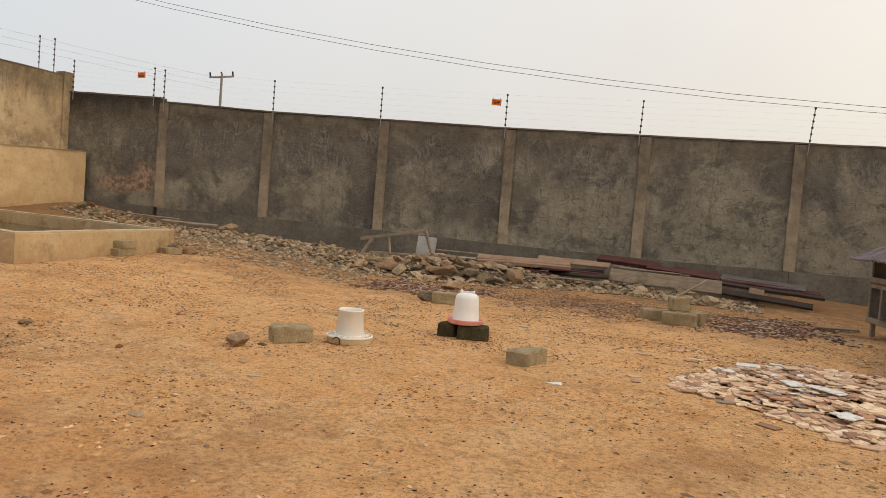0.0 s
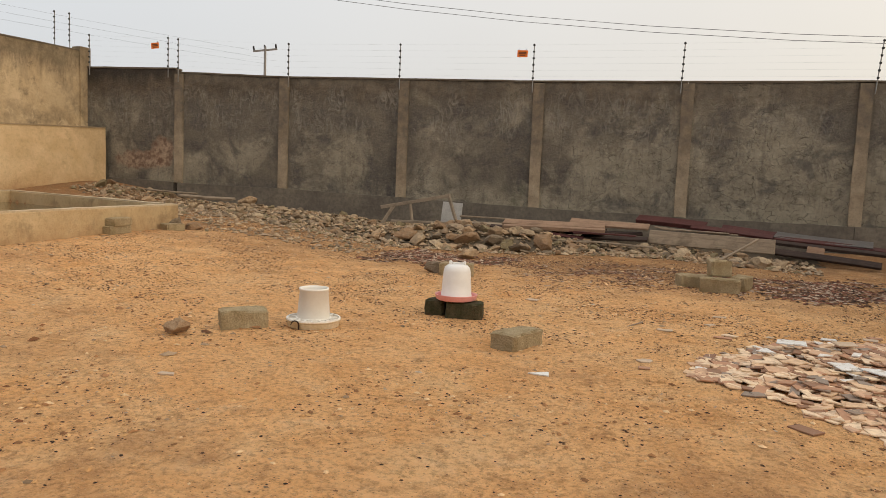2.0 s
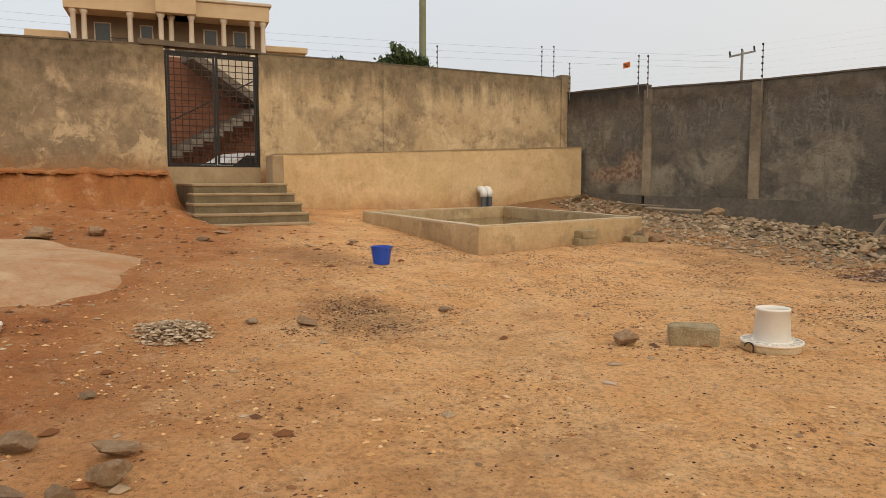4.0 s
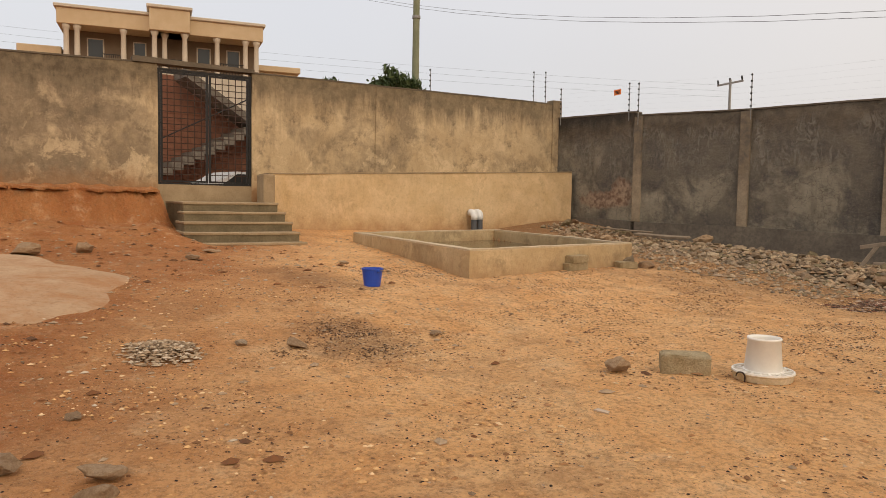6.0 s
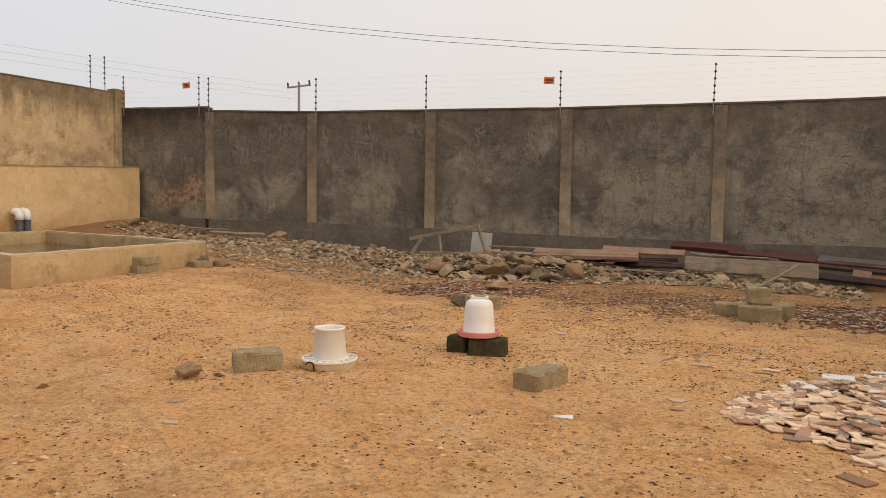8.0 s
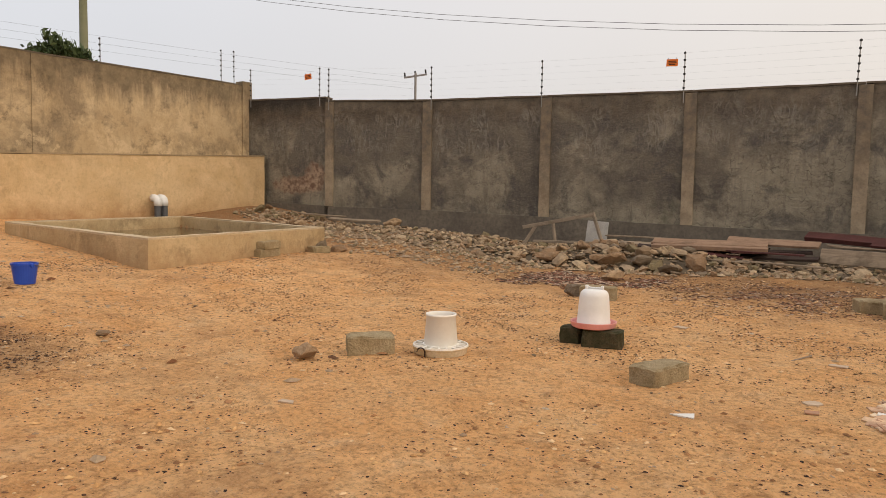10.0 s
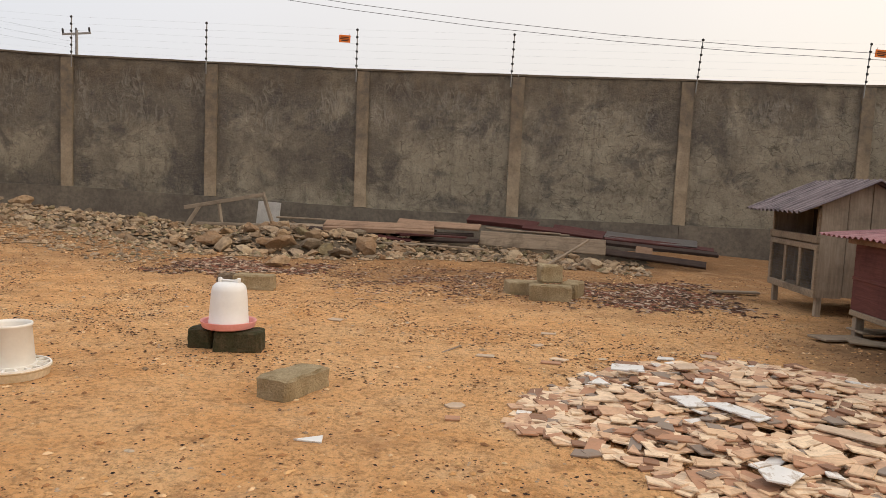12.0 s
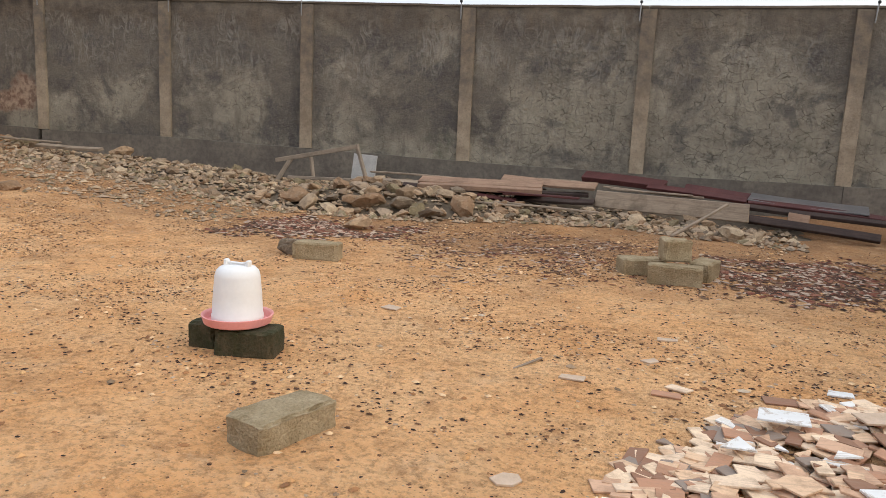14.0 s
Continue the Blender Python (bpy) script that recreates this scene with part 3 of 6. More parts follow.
def worn_block(lx, ly, lz, seed, bevel=0.012, cuts=11, rough=0.012):
    """A sandcrete block with worn, chipped edges; its base at z = 0."""
    bm = box(-lx / 2, lx / 2, -ly / 2, ly / 2, 0, lz)
    bmesh.ops.subdivide_edges(bm, edges=bm.edges[:], cuts=cuts, use_grid_fill=True)
    for v in bm.verts:
        c = Vector((v.co.x / lx * 2, v.co.y / ly * 2, v.co.z / lz * 2 - 1))
        near = sorted((abs(c.x), abs(c.y), abs(c.z)))
        if near[1] > 0.98:
            chip = max(0.0, noise.noise(v.co * 11 + Vector((seed * 1.7, 0, 0)))) * 2.2
            k = bevel * (0.6 + chip) * (1.5 if near[0] > 0.98 else 1.0)
            v.co.x -= math.copysign(k, c.x) if abs(c.x) > 0.98 else 0
            v.co.y -= math.copysign(k, c.y) if abs(c.y) > 0.98 else 0
            if c.z > 0.98:
                v.co.z -= k
    rough_up(bm, rough * 0.4, 24.0, seed)
    return rough_up(bm, rough, 6.0, seed)


def stone_mesh(name, seed, sub=2, flat=0.7, material=None):
    bm = bmesh.new()
    bmesh.ops.create_icosphere(bm, subdivisions=sub, radius=0.5)
    r = random.Random(seed)
    facets = [(Vector((r.gauss(0, 1), r.gauss(0, 1), r.gauss(0, 1))).normalized(), r.uniform(0.27, 0.42)) for _ in range(9)]
    for v in bm.verts:
        n1 = noise.noise(v.co * 1.9 + Vector((seed * 3.1, seed, 0)))
        n2 = noise.noise(v.co * 4.5 + Vector((0, seed * 2.3, seed)))
        v.co *= 1 + 0.60 * n1 + 0.30 * n2
        for nrm, lim in facets:               # knock faces flat
            over = v.co.dot(nrm) - lim
            if over > 0:
                v.co -= nrm * over
        v.co.z *= flat
    return mesh_of(name, bm, material or STONE)


def smooth_step(a, b, v):
    t = min(1.0, max(0.0, (v - a) / (b - a)))
    return t * t * (3 - 2 * t)


def west_x(y):
    return -11.75 - (12.3 - y) * 0.1584


def ground_z(x, y):
    """Height of the yard: level in the middle, rising west and into the north-west corner, with an earth bank below the west wall."""
    z = float(np.interp(x, (-12.3, -10.4, -5.0, -2.3), (0.62, 0.43, 0.22, 0.0)))
    z += 0.12 * smooth_step(8.0, 11.8, y) * smooth_step(9.5, 6.0, x)
    d = math.hypot(x + 11.2, y - 12.4)
    z += 0.24 * smooth_step(3.6, 0.5, d)
    if y < 1.7 and x < -8.5:
        side = smooth_step(1.66, 1.2, y)
        run = x - west_x(y)
        wob = 0.45 * noise.noise(Vector((y * 0.9, 3.1, 0.0))) + 0.28 * noise.noise(Vector((y * 2.9, 1.1, 0.0))) + 0.12 * noise.noise(Vector((y * 7.0, 2.1, 0.0)))
        foot, top = smooth_step(4.6, 1.9 + wob, run), smooth_step(1.80 + wob, 1.45 + wob, run)
        z += side * (0.20 * foot + 0.62 * top) + side * foot * (0.12 * noise.noise(Vector((x * 2.6, y * 2.6, 4.0))) + 0.03 * noise.noise(Vector((x * 7, y * 7, 1.0))))
    if -10.9 < x < -5.3 and 3.6 < y < 9.0 and y > 3.45 - 0.25 * (x + 5.0) and y < 7.2 - 0.34 * (x + 5.4):
        z = min(z, 0.2)                       # inside the basin
    return z + 0.02 * noise.noise(Vector((x * 0.8, y * 0.8, 0.3))) + 0.014 * noise.noise(Vector((x * 3.1, y * 3.1, 7.0)))

# ---- ground ----


def spread(lo, hi, step, reach):
    inner = list(np.arange(lo, hi + 1e-6, step))
    out, s = [], step
    a, b = lo, hi
    low, high = [], []
    while a > -reach:
        s *= 1.35
        a -= s
        b += s
        low.append(a), high.append(b)
    return low[::-1] + inner + high


def make_ground():
    xs, ys = spread(-14.5, 9.0, 0.11, 600), spread(-5.0, 12.6, 0.11, 600)
    verts = [(x, y, ground_z(max(-16.0, min(14.0, x)), max(-9.0, min(12.5, y)))) for y in ys for x in xs]
    nx = len(xs)
    faces = [(j * nx + i, j * nx + i + 1, (j + 1) * nx + i + 1, (j + 1) * nx + i) for j in range(len(ys) - 1) for i in range(nx - 1)]
    me = bpy.data.meshes.new("ground")
    me.from_pydata(verts, [], faces)
    me.materials.append(SOIL)
    me.polygons.foreach_set("use_smooth", [True] * len(me.polygons))
    tagged(new("ground", me), "trodden sandy orange earth with dark crumbs", "ground", kind="structure")


make_ground()


def make_crust():
    """Trodden crust that overhangs the washed-out face of the earth bank below the west wall."""
    rows = []
    for i in range(150):
        y = -7.0 + 8.25 * i / 149
        wob = 0.45 * noise.noise(Vector((y * 0.9, 3.1, 0.0))) + 0.28 * noise.noise(Vector((y * 2.9, 1.1, 0.0))) + 0.12 * noise.noise(Vector((y * 7.0, 2.1, 0.0)))
        lip = 1.60 + wob + 0.20 * noise.noise(Vector((y * 2.3, 9.0, 0.0))) + 0.13 * noise.noise(Vector((y * 11.0, 9.0, 0.0)))
        base = sum(ground_z(west_x(y + d) + 1.15, min(1.1, y + d)) for d in (-1.2, -0.8, -0.4, 0.0, 0.4, 0.8, 1.2)) / 7
        row = []
        for j in range(9):
            run = 0.25 + (lip - 0.25) * j / 8
            sag = 0.10 * max(0.0, j / 8 - 0.6) + 0.025 * noise.noise(Vector((run * 5, y * 5, 2.0)))
            row.append((west_x(y) + run, y, base + 0.03 - sag))
        thick = 0.025 + 0.03 * noise.noise(Vector((y * 9.0, 4.0, 1.0)))
        row += [(x, yy, z - thick - 0.02) for x, yy, z in row[::-1]]
        rows.append(row)
    n = len(rows[0])
    verts = [v for row in rows for v in row]
    faces = [(i * n + j, (i + 1) * n + j, (i + 1) * n + (j + 1) % n, i * n + (j + 1) % n) for i in range(len(rows) - 1) for j in range(n)]
    faces += [tuple(range(n)), tuple((len(rows) - 1) * n + j for j in range(n))[::-1]]
    me = bpy.data.meshes.new("earth_crust")
    me.from_pydata(verts, [], faces)
    me.materials.append(SOIL)
    tagged(new("earth_crust", me), "ragged crust of red earth overhanging the bank", "ground", kind="structure")


make_crust()

# ---- north wall: cement panels between concrete pillars ----
PX = [-8.80, -5.95, -3.0, 0.0, 2.97, 6.12, 9.38, 12.5, 15.6]
PTOP = [3.54, 3.43, 3.38, 3.335, 3.33, 3.335, 3.345, 3.35, 3.35]
PLIN = [0.885, 0.86, 0.785, 0.705, 0.655, 0.64, 0.64, 0.64, 0.64]
north = thing("wall_north", pose(0, 12, 0), "tall grey rendered boundary wall with crazed damp-stained panels", "wall", kind="structure")


def panel(x0, x1, zb0, zb1, zt0, zt1, face=0.05, back=0.25):
    bm = bmesh.new()
    n = max(2, int((x1 - x0) / 0.25))
    rows = 9
    grid = []
    for i in range(n + 1):
        f = i / n
        x, zb, zt = x0 + (x1 - x0) * f, zb0 + (zb1 - zb0) * f, zt0 + (zt1 - zt0) * f
        col = []
        for j in range(rows + 1):
            z = zb + (zt - zb) * j / rows
            col.append(bm.verts.new((x, face + 0.010 * noise.noise(Vector((x * 1.3, z * 1.3, 5.0))), z)))
        grid.append(col)
    for i in range(n):
        for j in range(rows):
            bm.faces.new((grid[i][j], grid[i + 1][j], grid[i + 1][j + 1], grid[i][j + 1]))
    r = [bm.verts.new((x, back, z)) for x, z in ((x0, zb0), (x1, zb1), (x1, zt1), (x0, zt0))]
    bm.faces.new(r[::-1])
    bm.faces.new([c[-1] for c in grid] + [r[2], r[3]])
    return bm


for i in range(len(PX) - 1):
    x0, x1 = PX[i] + 0.115, PX[i + 1] - 0.115
    part("panel", panel(x0, x1, PLIN[i] - 0.05, PLIN[i + 1] - 0.05, PTOP[i], PTOP[i + 1]), RENDER, north, smooth=True)
    cb = prism([(x0 - 0.115, PTOP[i]), (x1 + 0.115, PTOP[i + 1]), (x1 + 0.115, PTOP[i + 1] + 0.035), (x0 - 0.115, PTOP[i] + 0.035)], 1, 0.035, 0.265)
    bmesh.ops.subdivide_edges(cb, edges=cb.edges[:], cuts=6, use_grid_fill=True)
    part("coping", rough_up(cb, 0.012, 3.0, i), COPING, north)
    pb = prism([(PX[i], -0.3), (PX[i + 1], -0.3), (PX[i + 1], PLIN[i + 1]), (PX[i], PLIN[i])], 1, -0.045, 0.27)
    bmesh.ops.subdivide_edges(pb, edges=pb.edges[:], cuts=8, use_grid_fill=True)
    part("plinth", rough_up(pb, 0.012, 2.2, i), PLINTH, north)
for i, x in enumerate(PX):
    bm = box(x - 0.115, x + 0.115, 0.0, 0.25, PLIN[i] + 0.003, PTOP[i] - 0.02)
    bmesh.ops.subdivide_edges(bm, edges=bm.edges[:], cuts=5, use_grid_fill=True)
    part("pillar", rough_up(bm, 0.008, 3.0, i * 2.0), PILLAR, north, "pale concrete pillar")

# short return from the first pillar to the corner
corner_wall = thing("wall_corner", Matrix.Identity(4), "grey rendered wall piece with a bare reddish patch", "wall", kind="structure")


def sloped_slab(p0, p1, zb0, zb1, zt0, zt1, thick, bm=None):
    bm = bm or bmesh.new()
    d = (Vector(p1) - Vector(p0)).normalized()
    nrm = Vector((-d.y, d.x))
    v = []
    for off in (0, thick):
        for p, zb, zt in ((p0, zb0, zt0), (p1, zb1, zt1)):
            for z in (zb, zt):
                v.append(bm.verts.new((p[0] + nrm.x * off, p[1] + nrm.y * off, z)))
    for f in ((0, 2, 3, 1), (4, 5, 7, 6), (0, 1, 5, 4), (2, 6, 7, 3), (1, 3, 7, 5), (0, 4, 6, 2)):
        bm.faces.new([v[i] for i in f])
    return bm


def fine_slab(*a, cuts=8, rough=0.010, seed=0.0, **k):
    bm = sloped_slab(*a, **k)
    bmesh.ops.subdivide_edges(bm, edges=bm.edges[:], cuts=cuts, use_grid_fill=True)
    return rough_up(bm, rough, 2.0, seed)


part("panel", fine_slab((-12.1, 12.27), (-8.93, 12.06), 0.2, 0.2, 3.72, 3.63, 0.22), RENDER_BARE, corner_wall)
part("coping", fine_slab((-12.1, 12.255), (-8.93, 12.045), 3.72, 3.63, 3.765, 3.67, 0.25, seed=3.0, rough=0.014), COPING, corner_wall)
part("plinth", fine_slab((-11.4, 12.17), (-8.93, 11.96), 0.2, 0.2, 0.96, 0.90, 0.2, seed=6.0), PLINTH, corner_wall)

# ---- west wall: ochre, with gate opening; its own axes run along it ----
WEST = pose(-13.70, 0, 0, 0, 0, -9)
west = thing("wall_west", WEST, "weathered ochre boundary wall stained dark along its top", "wall", kind="structure")
GY0, GY1, GZ0, GZ1 = 1.70, 3.70, 1.56, 4.03


def west_piece(name, y0, y1, zb0, zb1, zt0, zt1, material, x1=0.0, x0=-0.22, cuts=9, rough=0.014, label=""):
    bm = prism([(y0, zb0), (y1, zb1), (y1, zt1), (y0, zt0)], 0, x0, x1)
    bmesh.ops.subdivide_edges(bm, edges=bm.edges[:], cuts=cuts, use_grid_fill=True)
    return part(name, rough_up(bm, rough, 1.6, y0), material, west, label)


west_piece("wall_face", -14.0, GY0, 0.0, 0.0, 3.75, 4.10, OCHRE_OLD, cuts=14)
west_piece("wall_face", GY1, 12.35, 0.0, 0.0, 4.10, 4.10, OCHRE_OLD, cuts=14)
west_piece("wall_face", GY0 + 0.001, GY1 - 0.001, 0.0, 0.0, GZ0, GZ0, STEP, cuts=3, rough=0.005, label="cement gate sill")
west_piece("coping", -14.0, 1.2, 3.75, 4.09, 3.785, 4.125, COPING, 0.012, -0.235, 12, 0.014)
west_piece("coping", GY1 + 0.05, 12.35, 4.10, 4.10, 4.135, 4.135, COPING, 0.012, -0.235, 12, 0.014)
west_piece("lintel", 1.2, GY1 + 0.05, 4.10, 4.10, 4.22, 4.18, COPING, 0.05, -0.25, 5, 0.01, "dark cement lintel")
west_piece("pilaster", -2.15, -1.88, 0.9, 0.9, 3.98, 3.98, OCHRE_OLD, 0.035, -0.05, 5, 0.008)
west_piece("pilaster", 6.75, 7.0, 0.9, 0.9, 4.08, 4.08, OCHRE_OLD, 0.03, -0.05, 5, 0.012)
west_piece("corner_pillar", 12.20, 12.5, 0.5, 0.5, 4.22, 4.22, OCHRE_OLD, 0.05, -0.25, 5, 0.008)

# raised ledge along the west wall, its outer face painted ochre
ledge = thing("retaining_ledge", WEST, "low ochre retaining wall with a flat cement top", "wall", kind="structure")
bm = prism([(3.86, 0.0), (12.32, 0.0), (12.32, 2.17), (3.86, 1.82)], 0, 0.02, 0.80)
bmesh.ops.subdivide_edges(bm, edges=bm.edges[:], cuts=14, use_grid_fill=True)
part("ledge_face", rough_up(bm, 0.012, 1.5, 2.0), OCHRE, ledge)
bm = prism([(3.86, 1.82), (12.32, 2.17), (12.32, 2.20), (3.86, 1.85)], 0, 0.02, 0.815)
bmesh.ops.subdivide_edges(bm, edges=bm.edges[:], cuts=8, use_grid_fill=True)
part("ledge_top", rough_up(bm, 0.008, 2.5, 5.0), STEP, ledge)

# steps up to the gate
steps = thing("steps", WEST, "worn cement steps rising to the yard gate", "steps", kind="structure")
for i in range(5):
    x1 = 2.05 + 0.27 * i + (0.05 if i else 0)
    z1 = 1.185 - 0.185 * i
    y0, y1 = 1.86 - 0.04 * i, 3.70 + 0.06 * i
    bm = box(0.0 if i == 0 else 1.7, x1, y0, y1, -0.1, z1, 0.012)
    bmesh.ops.subdivide_edges(bm, edges=bm.edges[:], cuts=2, use_grid_fill=True)
    flight = part("step" if i else "landing", rough_up(bm, 0.006, 4.0, i), RISER_SHADED, steps)
    slab = box(0.05 if i == 0 else 1.72, x1 + 0.022, y0 - 0.012, y1 + 0.012, z1 - 0.035, z1 + 0.014, 0.01)
    bmesh.ops.subdivide_edges(slab, edges=slab.edges[:], cuts=4, use_grid_fill=True)
    part("tread", rough_up(slab, 0.010, 5.0, i + 3.0), STEP, flight, "worn cement tread, paler than its darkened riser")
bm = box(0.82, 1.35, 3.60, 3.85, 0.9, 1.80, 0.02)
part("newel", rough_up(bm, 0.006, 4.0, 9.0), STEP, steps, "short cement pier beside the landing")

# double gate of black bars
gate = thing("gate", WEST @ pose(-0.08, GY0, GZ0), "black steel double gate of square bars, closed", "gate")
gw, gh = GY1 - GY0, GZ1 - GZ0
outer = bmesh.new()
for b in ((-0.03, 0.03, 0.0, 0.05, 0, gh), (-0.03, 0.03, gw - 0.05, gw, 0, gh), (-0.03, 0.03, 0.05, gw - 0.05, gh - 0.05, gh), (-0.03, 0.03, 0.05, gw - 0.05, 0.0, 0.04)):
    box(*b, bm=outer)
part("gate_frame", outer, GATE, gate)
for y0, y1 in ((0.06, 1.05), (1.07, gw - 0.06)):
    lb = bmesh.new()
    for b in ((-0.025, 0.025, y0, y0 + 0.045, 0.05, gh - 0.06), (-0.025, 0.025, y1 - 0.045, y1, 0.05, gh - 0.06),
              (-0.025, 0.025, y0 + 0.045, y1 - 0.045, 0.05, 0.09), (-0.025, 0.025, y0 + 0.045, y1 - 0.045, gh - 0.10, gh - 0.06)):
        box(*b, bm=lb)
    leaf = part("gate_leaf", lb, GATE, gate)
    vbar = mesh_of("bar", box(-0.008, 0.008, -0.008, 0.008, 0.09, gh - 0.10), RUSTBAR)
    n = int((y1 - y0) / 0.125)
    for k in range(1, n):
        part("bar", vbar, None, leaf, at=pose(0, y0 + (y1 - y0) * k / n, 0))
    hbar = mesh_of("bar", box(0.009, 0.021, y0 + 0.03, y1 - 0.03, -0.009, 0.009), RUSTBAR)
    for k in range(1, 17):
        part("bar", hbar, None, leaf, at=pose(0, 0, 0.09 + (gh - 0.19) * k / 17))

# seen through the gate: a red block wall, an outside stair and a parked car
back = thing("stair_house", pose(-19.5, 0, 0), "red-brown block house wall with an outside concrete stair", "house")
bw = box(-0.3, 0.0, 2.4, 7.8, 0.0, 4.9)
part("wall", bw, REDWALL, back)
brick = mesh_of("block", box(0.0, 0.018, -0.215, 0.215, -0.10, 0.10, 0.006), REDWALL)
for r in range(10):
    for c in range(12):
        part("block", brick, None, back, at=pose(0.0, 2.2 + 0.45 * c + 0.22 * (r % 2), 1.9 + 0.22 * r))
tread = mesh_of("stair_step", box(0.3, 1.3, 0, 0.32, 0, 0.22), PLINTH)
for k in range(13):
    part("stair_step", tread, None, back, at=pose(0, 2.9 + 0.30 * k, 1.75 + 0.16 * k))
part("upper_flight", prism([(3.9, 4.95), (6.6, 3.30), (6.6, 3.05), (3.9, 4.70)], 0, 0.3, 1.3), PLINTH, back, "dark sloping underside of the upper flight")
part("stairwell_wall", prism([(4.3, 4.72), (6.6, 3.32), (6.6, 4.9), (4.3, 4.9)], 0, 0.03, 0.20), CREAM, back, "pale stairwell wall")
rail = tube([(1.3, 2.9, 2.75), (1.3, 6.7, 4.75)], 0.02)
part("stair_rail", rail, GATE, back)


def parked_car(at):
    car = thing("car", at, "white parked saloon car half hidden behind the gate", "car")
    prof = [(-2.1, 0.35), (2.1, 0.35), (2.15, 0.75), (1.3, 0.90), (0.7, 1.38), (-0.9, 1.40), (-1.6, 0.95), (-2.15, 0.88)]
    bm = prism(prof, 0, -0.8, 0.8)
    bmesh.ops.bevel(bm, geom=bm.edges[:], offset=0.07, segments=2, affect="EDGES", clamp_overlap=True)
    part("body", bm, CARPAINT, car, smooth=False)
    part("window", prism([(-1.35, 0.98), (0.98, 0.95), (0.62, 1.32), (-0.85, 1.33)], 0, 0.79, 0.812), GLASS, car)
    wheel = lathe([(0.05, -0.1), (0.30, -0.1), (0.33, -0.06), (0.33, 0.06), (0.30, 0.1), (0.05, 0.1)], 20)
    wm = mesh_of("wheel", wheel, INSUL)
    for y in (-1.3, 1.3):
        for x in (-0.7, 0.72):
            part("wheel", wm, None, car, at=pose(x, y, 0.33, 0, 90, 0))


parked_car(pose(-17.0, 5.35, ground_z(-16, 5.35), 0, 0, 4))

# plain walls that close the yard out of view
for nm, b in (("wall_south", (-16.5, 16.5, -12.2, -12.0, -0.2, 3.1)), ("wall_east", (15.7, 15.9, -12.0, 12.0, -0.2, 3.1))):
    solid(nm, box(*b), RENDER, Matrix.Identity(4), "plain grey rendered boundary wall", "wall", kind="structure")

# ---- electric fence ----
post_r = 0.011


def fence_post(x, y, z, lean=0.0, height=0.95, turn=0):
    t = thing("fence_post", pose(x, y, z, 0, lean, turn), "thin steel electric fence post with black insulators", "fence post", "electric fence posts")
    part("pole", tube([(0, 0, -0.22), (0, 0, height)], post_r, 6), POST, t)
    kn = mesh_of("insulator", lathe([(0.008, -0.022), (0.024, -0.014), (0.024, 0.014), (0.008, 0.022)], 8), INSUL)
    for k in range(6):
        part("insulator", kn, None, t, at=pose(0, -0.012, height - 0.03 - 0.135 * k))
    return t


posts = []
for i, x in enumerate(PX[1:-1], 1):
    z = PTOP[i]
    lean = (0, 0, 0, 0, 1.5, 4, 3, 0)[i]
    off = (0, 0.12, -0.10, -0.14, -0.14, 0.15, -0.10, -0.1)[i]
    fence_post(x + off, 11.985, z, lean, 0.78)
    posts.append((x + off, 11.985, z))
fence_post(-9.12, 12.03, 3.66, 0, 0.75), fence_post(-8.80, 11.985, 3.54, 0, 0.82)
fence_post(-11.55, 12.14, 3.74, 0, 0.80)
for dx, hh in ((0.0, 0.95), (-0.32, 0.98)):
    fence_post(-12.22 + dx, 12.2 + dx * 0.5, 4.15, 0, hh)
fence_post(-12.45, 8.2, 4.15, 0, 0.55)
wires = thing("fence_wire", Matrix.Identity(4), "fine electric fence wires strung above the wall", "wire")
for k in range(6):
    line = [(-11.55, 12.13, 4.50 - 0.125 * k), (-9.12, 12.02, 4.38 - 0.125 * k), (-8.8, 11.97, 4.33 - 0.125 * k)]
    line += [(x, 11.97, z + 0.75 - 0.13 * k) for x, y, z in posts]
    part("strand", tube(line, 0.0007, 4), STRAND, wires)


def warning_sign(x, y, z, tilt):
    t = thing("warning_sign", pose(x, y, z, 0, tilt, 0), "small orange warning plate hung on the fence wires", "sign", "orange fence signs")
    part("plate", box(-0.11, 0.11, -0.004, 0.004, -0.07, 0.07, 0.003), SIGN, t)
    for zz, w in ((0.028, 0.075), (-0.004, 0.085), (-0.034, 0.06)):
        part("lettering", box(-w, w, -0.0065, -0.0045, zz - 0.008, zz + 0.008), INK, t)
    part("hanger", tube([(-0.08, 0, 0.07), (-0.08, 0, 0.10)], 0.004, 5), INK, t)
    part("hanger", tube([(0.08, 0, 0.07), (0.08, 0, 0.10)], 0.004, 5), INK, t)


warning_sign(-0.38, 11.965, 3.91, 2)
warning_sign(-9.50, 12.03, 4.20, -4)
warning_sign(9.50, 11.965, 3.93, 4)

# ---- overhead lines, poles, house and trees outside ----
line_a = thing("power_line", Matrix.Identity(4), "pair of sagging overhead power cables", "cable")
for dz, dy in ((0.0, 0.0), (-0.14, 0.2)):
    part("cable", tube([(x, 20 + dy, 6.3 + dz - 0.10 * x + 0.003 * x * x) for x in range(-46, 50, 4)], 0.008, 5), WIRE, line_a)
line_b = thing("power_line", Matrix.Identity(4), "distant sagging service cables running to a far pole", "cable")
for k in range(3):
    part("cable", tube([(-60 + 28 * f, -12 + 68 * f, 13.2 - 1.2 * f - 0.5 * k - 3.0 * f * (1 - f)) for f in [i / 16 for i in range(17)]], 0.005, 4), WIRE, line_b)

